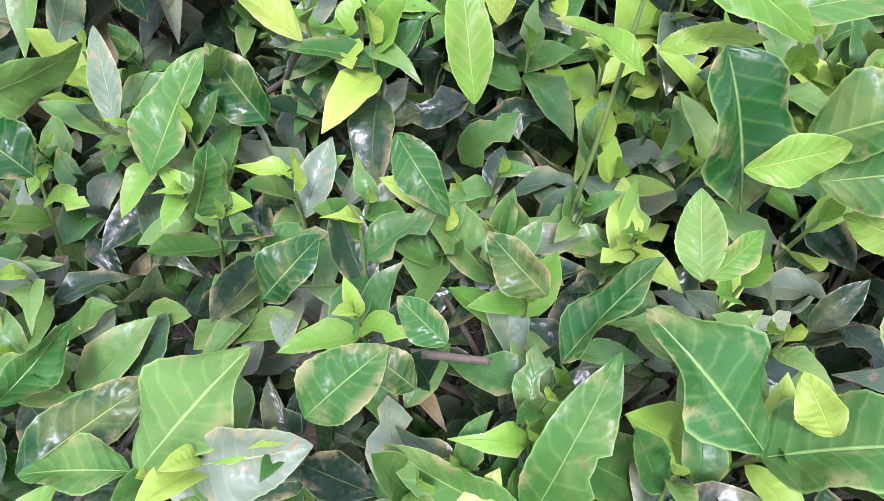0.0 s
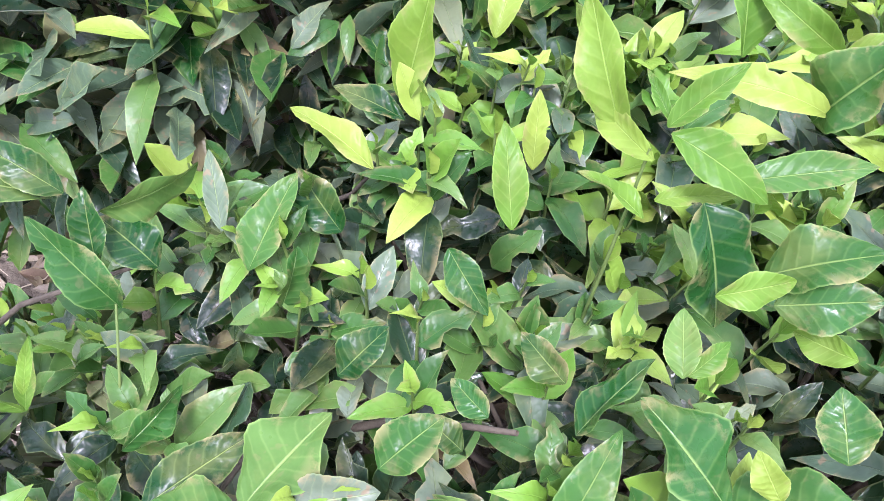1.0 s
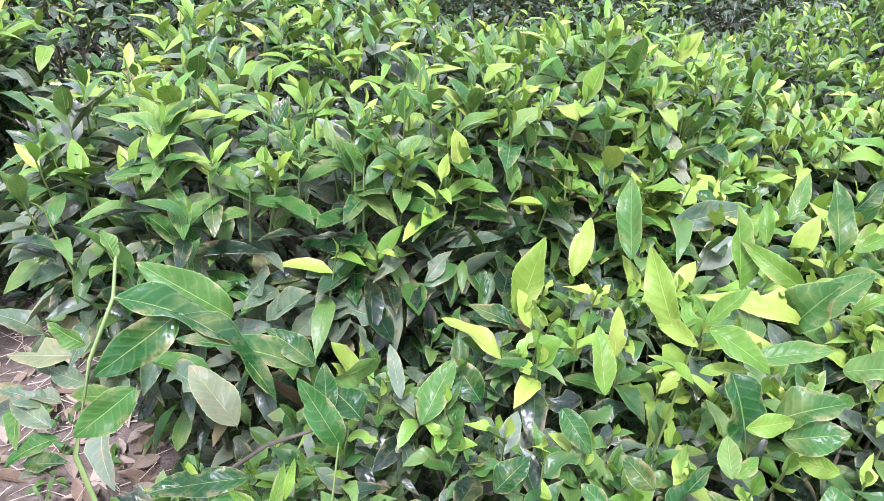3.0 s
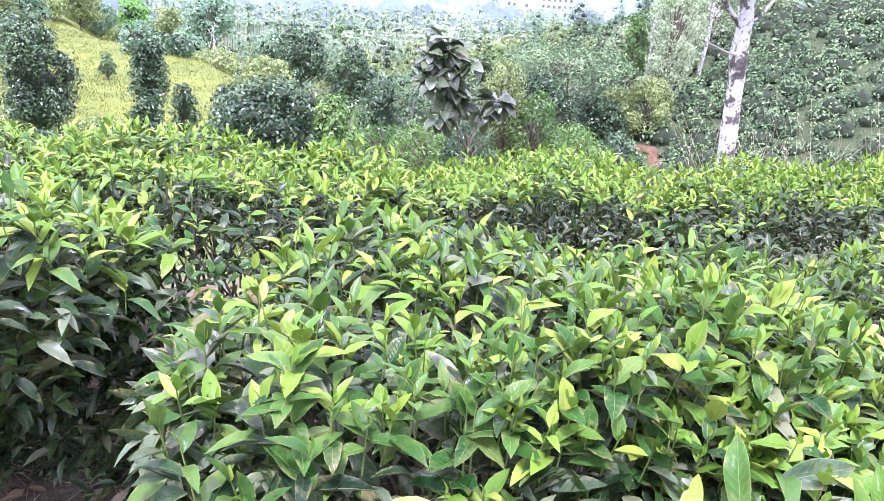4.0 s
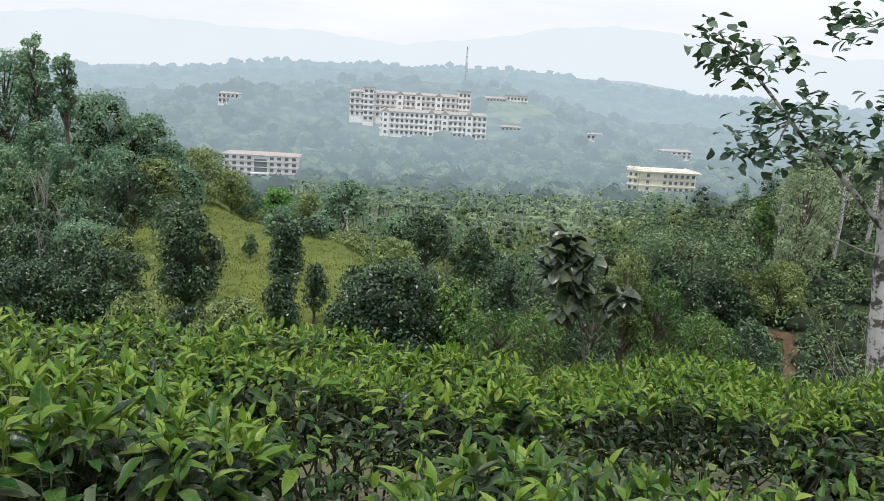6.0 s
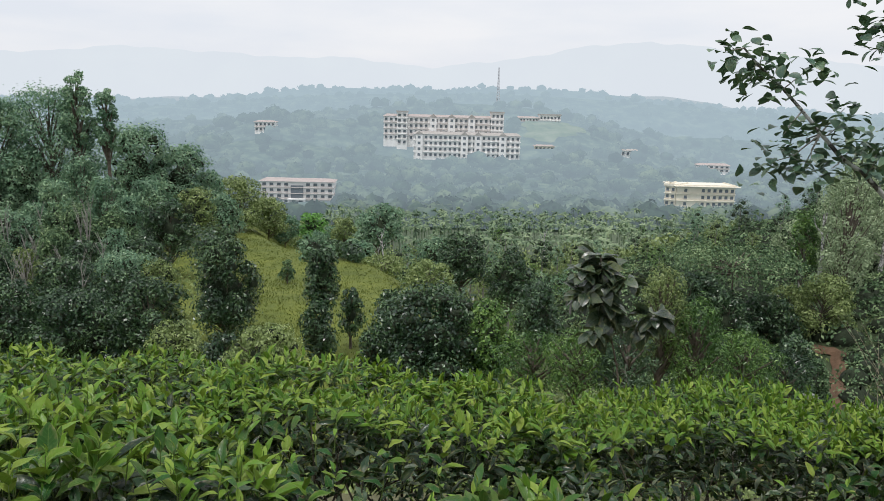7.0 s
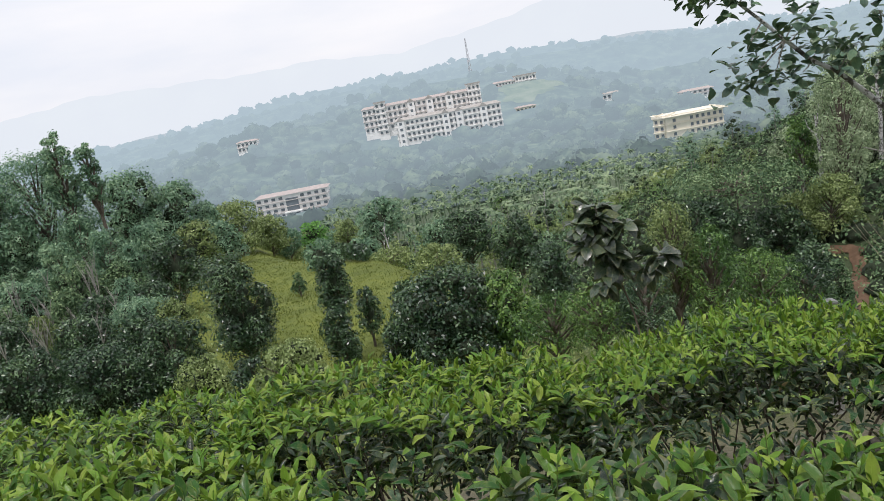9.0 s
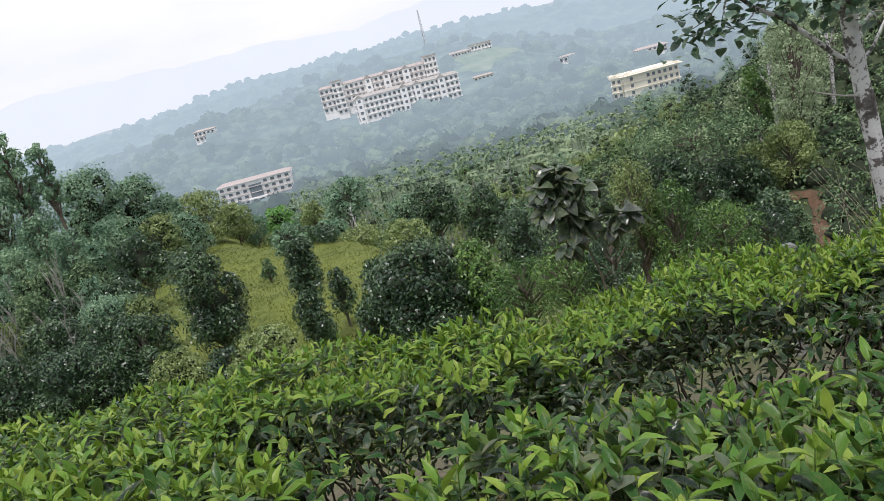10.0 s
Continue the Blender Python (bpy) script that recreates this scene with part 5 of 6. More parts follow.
tree(264, -9.20, 22, -3.31, -5.78, 0.84, "dark", 0.092, DARK_T, clumps=34)
tree(265, -8.89, 24, -3.42, -5.71, 0.82, "olive", 0.091, OLIVE_T, clumps=30)
tree(266, -11.33, 23, -3.17, -6.11, 1.05, "dark", 0.096, DARK_T, bare=3, clumps=34)
tree(267, -13.59, 23, -2.98, -6.28, 1.05, "dark", 0.096, DARK_T, bare=3, clumps=34)
tree(268, -2.73, 11.5, -1.68, -2.71, 0.64, "olive", 0.058, OLIVE_S, "shrub", clumps=36)
tree(280, -12.65, 66, -8.26, -10.70, 1.50, "grey", 0.224, GREY_T, style="feathery")
tree(281, -12.00, 70, -9.42, -12.01, 1.48, "olive", 0.238, OLIVE_T, style="feathery")
tree(282, -13.39, 64, -8.24, -10.31, 1.35, "olive", 0.218, OLIVE_T, style="feathery")
tree(283, -8.44, 66, -9.21, -12.27, 1.50, "grey", 0.225, GREY_T, style="feathery")

# a red earth path on the opposite slope
TRACK = np.array([(11.4, 19.6), (12.5, 21.8), (13.6, 23.6), (14.7, 25.6), (15.5, 27.0), (14.9, 28.2), (14.0, 28.9)])


def path_gap(x, y):
    t = np.linspace(0, len(TRACK) - 1, 60)
    px, py = np.interp(t, np.arange(len(TRACK)), TRACK[:, 0]), np.interp(t, np.arange(len(TRACK)), TRACK[:, 1])
    return float(np.min(np.hypot(px - x, py - y)))


RED_SOIL = mottled("red_soil", [(0.3, (0.06, 0.035, 0.019)), (0.55, (0.115, 0.066, 0.036)), (0.75, (0.17, 0.108, 0.066))], 1.2, 0.95, 0.5, 0.03)
t = np.linspace(0, len(TRACK) - 1, 90)
centre = np.stack([np.interp(t, np.arange(len(TRACK)), TRACK[:, k]) for k in range(2)], 1)
d = np.gradient(centre, axis=0)
d /= np.linalg.norm(d, axis=1, keepdims=True)
rows = []
for f in (-1.0, -0.5, 0.0, 0.5, 1.0):
    w = 0.24 + 0.05 * np.sin(t * 5 + f * 2) + 0.12 * step(3.6, 4.6, t)
    q = centre + np.stack([-d[:, 1], d[:, 0]], 1) * (f * w)[:, None]
    rows.append(np.column_stack([q, ground_z(q[:, 0], q[:, 1]) + 0.16 - 0.1 * abs(f)]))
V = np.concatenate(rows)
F = [(i * 90 + j, (i + 1) * 90 + j, (i + 1) * 90 + j + 1, i * 90 + j + 1) for i in range(4) for j in range(89)]
tagged(mesh_object("path", V, F, RED_SOIL, smooth=True), "narrow worn path of bare red earth", "path", kind="structure")

# low tea rows on the opposite slope
r = np.random.RandomState(77)
pts = []
for row in range(40):
    for k in range(66):
        x = 7 + k * 0.9 + r.normal(0, 0.3)
        y = 15 + row * 1.6 + 0.18 * k + r.normal(0, 0.3)
        if x < 0.95 * y + 4 and path_gap(x, y) > 0.5:
            pts.append((x, y))
pts = np.array(pts)
near_row = pts[:, 1] < 36
n = np.where(near_row, 120, 34)
q = r.uniform(0.5, 0.9, len(pts))
foot = np.column_stack([pts, ground_z(pts[:, 0], pts[:, 1])])
c = np.repeat(foot, n, 0)
u = r.normal(0, 1, (len(c), 3))
u /= np.linalg.norm(u, axis=1, keepdims=True)
u[:, 2] = np.abs(u[:, 2])
V, F, U, _ = spread([KITE], np.zeros(len(c), int), facing(r, u), (0.05 + 0.0042 * c[:, 1]) * r.uniform(0.6, 1.25, len(c)), c + u * np.repeat(q, n)[:, None] * r.uniform(0.85, 1.08, (len(c), 1)))
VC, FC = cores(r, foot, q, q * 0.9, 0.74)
tagged(mesh_object("tea_row_shade_cores", VC, FC, SHADE_CORE, smooth=True), "dark cores painted as shade inside the tea rows", "bushes", kind="stuff")
tagged(mesh_object("tea_rows", V, F, CROWN["hedge"]), "low clipped tea rows covering the opposite slope", "bushes", kind="stuff")


r = np.random.RandomState(78)
y = r.uniform(5.5, 75, 3000)
x = r.uniform(-0.75, 0.7, 3000) * y + r.normal(0, 1.5, 3000)
k = ~((x > -0.30 * y) & (x < -0.03 * y) & (y > 15)) & (x < 0.25 * y + 5) | (x > 0.2 * y) & (y > 13) & (y < 36) & np.array([path_gap(a, b) > 0.55 for a, b in zip(x, y)]) | (np.abs(x / y + 0.02) < 0.06) & (y > 50)
x, y = x[k], y[k]
n = 40
c = np.repeat(np.column_stack([x, y, ground_z(x, y)]), n, 0)
s = np.repeat(r.uniform(0.2, 0.5, len(x)) * (0.7 + y / 60), n)
u = r.normal(0, 1, (len(c), 3))
u /= np.linalg.norm(u, axis=1, keepdims=True)
u[:, 2] = np.abs(u[:, 2])
V, F, U, _ = spread([KITE], np.zeros(len(c), int), facing(r, u), s * r.uniform(0.16, 0.34, len(c)), c + u * s[:, None] * r.uniform(0.5, 1.1, (len(c), 1)))
tagged(mesh_object("scrub", V, F, CROWN["olive"]), "low olive scrub growing between the trees", "undergrowth", kind="stuff")

# tufts in the meadow
y = r.uniform(14, 75, 9000)
x = (r.uniform(-0.30, -0.03, 9000)) * y
c = np.repeat(np.column_stack([x, y, ground_z(x, y)]), 4, 0)
a = r.uniform(0, 6.28, len(c))
V, F, U, _ = spread([LANCE], np.zeros(len(c), int), frames_for(np.stack([np.cos(a) * 0.5, np.sin(a) * 0.5, np.ones(len(c))], 1), r.normal(0, 1, (len(c), 3))), r.uniform(0.05, 0.12, len(c)), c + r.normal(0, 0.14, (len(c), 3)) * [1, 1, 0])
GRASS = crown_material("meadow_grass", [(0.2, (0.075, 0.105, 0.016)), (0.5, (0.125, 0.155, 0.024)), (0.8, (0.185, 0.21, 0.035))], 0.7, 0.2, 0.4)
tagged(mesh_object("meadow_grass", V, F, GRASS), "yellow-green grass tufts covering the meadow", "grass", kind="stuff")

# ---- middle distance: woods and palms ----
def template_tree(seed, look_, rx, h, count, leaf):
    rr = np.random.RandomState(seed)
    blobs = []
    for i in range(7):
        a, f = i * 2.4, (i + 0.5) / 7
        o = rx * math.sin(math.pi * (0.15 + 0.75 * f)) * rr.uniform(0.3, 0.7)
        blobs.append((math.cos(a) * o, math.sin(a) * o, h * (0.35 + 0.6 * f), rx * rr.uniform(0.35, 0.55), rx * rr.uniform(0.3, 0.5)))
    p, u = crown_points(rr, count, blobs)
    V, F, U, _ = spread([KITE], np.zeros(count, int), facing(rr, u), leaf * rr.uniform(0.6, 1.3, count), p)
    b = np.array(blobs)
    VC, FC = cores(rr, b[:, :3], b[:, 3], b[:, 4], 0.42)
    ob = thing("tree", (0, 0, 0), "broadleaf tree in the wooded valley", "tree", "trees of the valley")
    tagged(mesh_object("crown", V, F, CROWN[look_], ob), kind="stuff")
    tagged(mesh_object("shade_core", VC, FC, SHADE_CORE, ob, smooth=True), kind="stuff")
    V, F = tubes([[(0, 0, -0.5), (0.1, 0, h * 0.4), (0, 0.1, h * 0.85)]], [[0.22, 0.15, 0.05]], 6)
    mesh_object("trunk", V, F, BARK_GREY, ob, smooth=True)
    return ob


kinds = [template_tree(200 + i, lk, rx, h, 900, lf * 0.62) for i, (lk, rx, h, lf) in enumerate([("grey", 2.6, 7.5, 0.5), ("olive", 2.3, 6.5, 0.45), ("dark", 2.8, 7.0, 0.5), ("green", 2.4, 6.0, 0.45), ("grey", 1.6, 8.5, 0.45)])]
r = np.random.RandomState(9)
placed, spots = 0, []
while placed < 290:
    y = r.uniform(48, 240) if r.uniform() < 0.6 else r.uniform(50, 86)
    x = r.uniform(-0.62, 0.78) * y
    if -0.30 * y < x < -0.04 * y and y < 75 and not (x > -0.10 * y and y > 50):
        continue
    if -0.12 * y < x < 0.42 * y and 86 < y < 222 and r.uniform() < 0.9:
        continue
    if -0.12 * y < x < 0.42 * y and y < 50:
        continue
    if any((x - a) ** 2 + (y - b) ** 2 < 5 for a, b in spots):
        continue
    if abs(x / y - 0.366) < 0.06 and y > 70 or abs(x / y + 0.173) < 0.06 and y > 130:
        continue
    spots.append((x, y))
    s = r.uniform(0.6, 1.1) * (0.62 if y < 90 else 0.85) * (0.7 if x > 0.2 * y else 1.0)
    m = Matrix.Translation((x, y, float(ground_z(x, y)))) @ Matrix.Rotation(r.uniform(0, 6.28), 4, "Z") @ Matrix.Diagonal((s, s, s * r.uniform(0.85, 1.1), 1))
    if placed < len(kinds):
        kinds[placed].matrix_basis = m
    else:
        ob = copy_thing(kinds[placed % len(kinds)], Matrix())
        ob.matrix_basis = m
    placed += 1

# frond green pushed towards blue, so haze is painted into the base colour
PALM_MAT = crown_material("palm_frond", [(0.25, (0.042, 0.088, 0.046)), (0.5, (0.13, 0.20, 0.105)), (0.75, (0.28, 0.36, 0.20))], 0.5, 0.2, 0.05)


def frond_shape(droop):
    v = []
    for f in (0, 0.35, 0.7, 1.0):
        w = (0.02, 0.16, 0.14, 0.01)[(0, 0.35, 0.7, 1.0).index(f)]
        v += [(-w, f * (1 - 0.2 * droop * f), 0.5 * f - droop * f * f - w * 0.4), (0, f * (1 - 0.2 * droop * f), 0.5 * f - droop * f * f), (w, f * (1 - 0.2 * droop * f), 0.5 * f - droop * f * f - w * 0.4)]
    F = [(3 * i + a, 3 * i + a + 1, 3 * i + a + 4, 3 * i + a + 3) for i in range(3) for a in (0, 1)]
    return np.array(v), np.array(F), np.zeros((12, 2))


FRONDS = [frond_shape(0.5), frond_shape(0.9)]


def palm_parts(rr, h):
    n = 12
    a = np.arange(n) * 2.4 + rr.uniform(0, 6)
    d = np.stack([np.cos(a), np.sin(a), rr.normal(0.1, 0.3, n)], 1)
    V, F, U, _ = spread(FRONDS, rr.randint(0, 2, n), frames_for(d, np.tile(UP, (n, 1))), rr.uniform(1.1, 1.7, n), np.tile([0, 0, h], (n, 1)))
    return V, F, tubes([[(0, 0, -0.3), (0.05, 0, h * 0.5), (0, 0, h)]], [[0.055, 0.05, 0.045]], 4)


palms = []
for i in range(3):
    h = 3.4 + 0.7 * i
    V, F, (TV, TF) = palm_parts(r, h)
    ob = thing("palm", (0, 0, 0), "slender areca palm in the valley plantation", "palm", "palms of the plantation")
    mesh_object("fronds", V, F, PALM_MAT, ob)
    mesh_object("trunk", TV, TF, BARK_GREY, ob, smooth=True)
    palms.append(ob)
cells = [(x, y) for y in np.arange(86, 232, 3.7) for x in np.arange(-0.13 * y, 0.42 * y, 3.3)]
cells = [(x, y) for x, y in cells if x > 0.03 * y or y > 125]
cells = [(x + r.normal(0, 1.7), y + r.normal(0, 2.4)) for x, y in cells]
V_all, F_all, n0 = [], [], 0
for i, (x, y) in enumerate(cells):
    z, turn, s = float(ground_z(x, y)), r.uniform(0, 6.28), r.uniform(0.75, 1.1) * (0.5 + 0.5 * float(step(84, 125, y)))
    if i < 150:
        m = Matrix.Translation((x, y, z)) @ Matrix.Rotation(turn, 4, "Z") @ Matrix.Diagonal((s, s, s, 1))
        (palms[i] if i < 3 else copy_thing(palms[i % 3], Matrix())).matrix_basis = m
    else:
        V, F, (TV, TF) = palm_parts(r, 4.2 + r.uniform(-1.4, 1.9))
        for v, f in ((V, F), (TV, TF)):
            V_all.append(v * s + [x, y, z]), F_all.append(f + n0)
            n0 += len(v)
y = r.uniform(78, 135, 900)
x = r.uniform(-0.13, 0.45, 900) * y
c = np.repeat(np.column_stack([x, y, ground_z(x, y)]), 26, 0)
s = np.repeat(r.uniform(0.7, 1.7, 900), 26)
u = r.normal(0, 1, (len(c), 3))
u /= np.linalg.norm(u, axis=1, keepdims=True)
V, F, U, _ = spread([KITE], np.zeros(len(c), int), facing(r, u), s * r.uniform(0.25, 0.5, len(c)), c + u * s[:, None] * [1, 1, 0.9] * r.uniform(0.6, 1.05, (len(c), 1)) + np.stack([0 * s, 0 * s, s * 0.6], 1))
tagged(mesh_object("thicket", V, F, CROWN["olive"]), "leafy thicket along the edge of the palm grove", "undergrowth", kind="stuff")
tagged(mesh_object("palm_grove", np.concatenate(V_all), np.concatenate(F_all), PALM_MAT), "dense grove of pale green areca palms in the valley", "palms", kind="stuff")


# ---- the distance: wooded hills, ridge and mountains, with haze painted on as a glow ----
def haze_glow_material(name, stops, air, amount, scale):
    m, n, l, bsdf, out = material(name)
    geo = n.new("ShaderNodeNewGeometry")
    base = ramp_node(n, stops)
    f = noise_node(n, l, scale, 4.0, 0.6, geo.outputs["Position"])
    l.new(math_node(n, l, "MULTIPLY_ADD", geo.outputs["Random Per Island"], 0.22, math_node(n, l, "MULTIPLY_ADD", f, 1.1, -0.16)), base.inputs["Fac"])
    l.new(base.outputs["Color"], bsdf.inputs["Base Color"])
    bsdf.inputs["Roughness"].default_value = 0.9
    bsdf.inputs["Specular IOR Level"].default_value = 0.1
    # emission stands in for haze in front of the surface
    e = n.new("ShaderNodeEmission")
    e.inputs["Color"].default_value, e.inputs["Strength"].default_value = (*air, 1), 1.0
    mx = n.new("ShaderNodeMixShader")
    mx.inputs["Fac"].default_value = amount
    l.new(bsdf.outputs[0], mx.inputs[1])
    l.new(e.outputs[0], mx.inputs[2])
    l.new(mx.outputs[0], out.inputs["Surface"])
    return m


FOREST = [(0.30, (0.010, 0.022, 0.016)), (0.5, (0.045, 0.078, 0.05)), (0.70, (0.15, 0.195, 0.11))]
HAZE_GLOW = (0.35, 0.435, 0.475)


def far_woods(seed, y0, y1, count, rx, amount, lo=-0.68, hi=0.85, keep=None):
    rr = np.random.RandomState(seed)
    rx, count = rx * 1.35, int(count * 0.6)
    y = rr.uniform(y0, y1, count)
    x = rr.uniform(lo, hi, count) * y
    if keep is not None:
        k = keep(x, y)
        x, y = x[k], y[k]
    base = np.column_stack([x, y, ground_z(x, y)])
    size = rr.uniform(0.55, 1.25, len(x)) * rx
    lift = rr.uniform(0.3, 0.95, len(x))
    VC, FC = cores(rr, base + np.stack([0 * x, 0 * x, size * lift], 1), size, size * 0.85, 0.85)
    n = 14
    c, s = np.repeat(base, n, 0), np.repeat(size, n)
    u = rr.normal(0, 1, (len(c), 3))
    u[:, 2] = np.abs(u[:, 2])
    u /= np.linalg.norm(u, axis=1, keepdims=True)
    p = c + u * s[:, None] * [1, 1, 0.85] * rr.uniform(0.75, 0.98, (len(c), 1)) + np.stack([0 * s, 0 * s, s * np.repeat(lift, n)], 1)
    V, F, U, _ = spread([KITE], np.zeros(len(c), int), facing(rr, u), s * rr.uniform(0.22, 0.5, len(c)), p)
    V, F = np.concatenate([VC, V]), np.concatenate([FC, F + len(VC)])
    mat = haze_glow_material("distant_woods", FOREST, HAZE_GLOW, amount, 0.075)
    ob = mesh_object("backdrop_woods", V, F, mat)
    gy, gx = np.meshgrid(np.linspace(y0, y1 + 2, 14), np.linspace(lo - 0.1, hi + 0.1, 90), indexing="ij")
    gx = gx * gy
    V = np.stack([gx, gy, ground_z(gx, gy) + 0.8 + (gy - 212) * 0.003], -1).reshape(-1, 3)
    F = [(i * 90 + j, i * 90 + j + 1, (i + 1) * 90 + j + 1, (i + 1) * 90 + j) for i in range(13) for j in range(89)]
    tagged(mesh_object("backdrop_slope", V, F, mat, smooth=True), "distant wooded ground with haze painted in as glow", "ground", kind="structure")
    tagged(ob, "distant wooded hills with haze painted in as glow", "forest", kind="structure")


def clearing(x, y):
    lawn = (x > 70) & (x < 132) & (y > 572) & (y < 655)
    lawn = lawn | (np.abs(x / y - 0.154) < 0.018) & (y > 545) & (y < 600)
    bl = (np.abs(x / y + 0.173) < 0.056) & (y > 232) & (y < 402)
    br = (np.abs(x / y - 0.366) < 0.054) & (y > 345) & (y < 412)
    big = (np.abs(x / y - 0.05) < 0.078) & (y > 546) & (y < 592)
    return ~(lawn | bl | br | big)


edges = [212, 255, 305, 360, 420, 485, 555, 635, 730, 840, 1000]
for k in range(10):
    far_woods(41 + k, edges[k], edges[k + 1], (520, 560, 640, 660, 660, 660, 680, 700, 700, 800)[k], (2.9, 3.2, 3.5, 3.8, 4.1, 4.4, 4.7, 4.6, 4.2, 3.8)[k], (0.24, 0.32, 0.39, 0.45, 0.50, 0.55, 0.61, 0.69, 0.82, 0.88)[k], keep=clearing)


def range_of_hills(name, y, xs, zs, seed, air, label):
    rr = np.random.RandomState(seed)
    X = np.linspace(xs[0], xs[-1], 260)
    Z = np.interp(X, xs, zs)
    for k in range(1, 6):
        Z = Z + (zs[0] * 0.05 + 3) / k * np.sin(X * 0.0025 * 2 ** k * (900 / y) ** 0.3 + rr.uniform(0, 6))
    rows = [np.stack([X, np.full_like(X, y + d), Z * f - 60 * (1 - f)], 1) for d, f in ((-160, -0.6), (-110, 0.3), (-60, 0.75), (0, 1.0), (120, 0.5))]
    V = np.concatenate(rows)
    n = len(X)
    F = [(i * n + j, i * n + j + 1, (i + 1) * n + j + 1, (i + 1) * n + j) for i in range(4) for j in range(n - 1)]
    ob = mesh_object(name, V, F, haze_glow_material(name + "_surface", FOREST, air, 0.93, 0.004), smooth=True)
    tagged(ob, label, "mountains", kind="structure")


range_of_hills("backdrop_ridge", 1150, [-1100, -660, -450, -240, -70, 37, 180, 350, 425, 520, 700, 1100], [-4, -4, -7, -2, 6, 19, 14, 20, 13, -10, -20, -20], 3, (0.40, 0.455, 0.485), "low wooded ridge with haze painted in as glow")
range_of_hills("backdrop_mountains", 3000, [-3300, -1713, -1058, -405, 30, 465, 853, 1113, 1700, 3300], [150, 150, 168, 170, 139, 187, 246, 240, 193, 190], 4, (0.60, 0.635, 0.66), "far mountain range below the clouds, haze painted in as glow")

ang, rad = np.meshgrid(np.arange(48) * np.pi / 24, np.linspace(0.02, 1, 12), indexing="ij")
edge = 1 + 0.16 * np.sin(3 * ang + 1) + 0.1 * np.sin(7 * ang) + 0.07 * np.sin(13 * ang + 2)
gy = 620 + 29 * np.sin(ang) * rad * edge
gx = (0.160 + 0.040 * np.cos(ang) * rad * edge) * gy
V = np.stack([gx, gy, ground_z(gx, gy) + 2.7], -1).reshape(-1, 3)
F = [(i * 12 + j, i * 12 + j + 1, (i + 1) % 48 * 12 + j + 1, (i + 1) % 48 * 12 + j) for i in range(48) for j in range(11)]
LAWN = [(0.3, (0.08, 0.12, 0.05)), (0.5, (0.15, 0.19, 0.08)), (0.7, (0.24, 0.26, 0.15))]
tagged(mesh_object("backdrop_lawn", V, F, haze_glow_material("distant_lawn", LAWN, HAZE_GLOW, 0.58, 0.09), smooth=True), "pale green lawn on the far hill with haze painted in", "ground", kind="structure")

# ---- buildings ----
WHITE_WALL = mottled("white_wall", [(0.25, (0.70, 0.685, 0.66)), (0.6, (0.84, 0.83, 0.81))], 0.25, 0.85, 0.1, 0.01)
CREAM_WALL = mottled("cream_wall", [(0.25, (0.68, 0.62, 0.50)), (0.6, (0.80, 0.755, 0.64))], 0.25, 0.85, 0.1, 0.01)
# red roof with its colour greyed to imitate the air in between
ROOF_RED_HAZED = mottled("haze_greyed_red_roof", [(0.3, (0.36, 0.31, 0.29)), (0.7, (0.48, 0.425, 0.405))], 0.4, 0.85, 0.2, 0.02)
ROOF_GREY = mottled("grey_roof", [(0.3, (0.3, 0.28, 0.26)), (0.7, (0.48, 0.46, 0.43))], 0.4, 0.85, 0.2, 0.02)
BAND = mottled("weathered_band", [(0.3, (0.48, 0.43, 0.41)), (0.7, (0.64, 0.60, 0.575))], 0.3, 0.85, 0.1, 0.01)
# dark glass, its colour lightened to paint in the haze of the distance
HAZED_PANE = mottled("haze_lightened_window", [(0.3, (0.12, 0.14, 0.16)), (0.7, (0.20, 0.23, 0.25))], 2.0, 0.15, 0.0, 0.01)
WINDOW_MESH = {}


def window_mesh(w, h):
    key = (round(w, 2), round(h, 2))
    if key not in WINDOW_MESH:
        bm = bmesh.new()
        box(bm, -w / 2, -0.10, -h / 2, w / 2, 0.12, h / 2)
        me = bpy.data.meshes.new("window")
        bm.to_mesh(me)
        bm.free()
        me.materials.append(HAZED_PANE)
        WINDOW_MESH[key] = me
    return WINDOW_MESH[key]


def sill_mesh(w):
    key = ("sill", round(w, 2))
    if key not in WINDOW_MESH:
        bm = bmesh.new()
        box(bm, -w / 2 - 0.2, -0.45, -0.09, w / 2 + 0.2, -0.02, 0.09)
        me = bpy.data.meshes.new("sill")
        bm.to_mesh(me)
        bm.free()
        me.materials.append(BAND)
        WINDOW_MESH[key] = me
    return WINDOW_MESH[key]


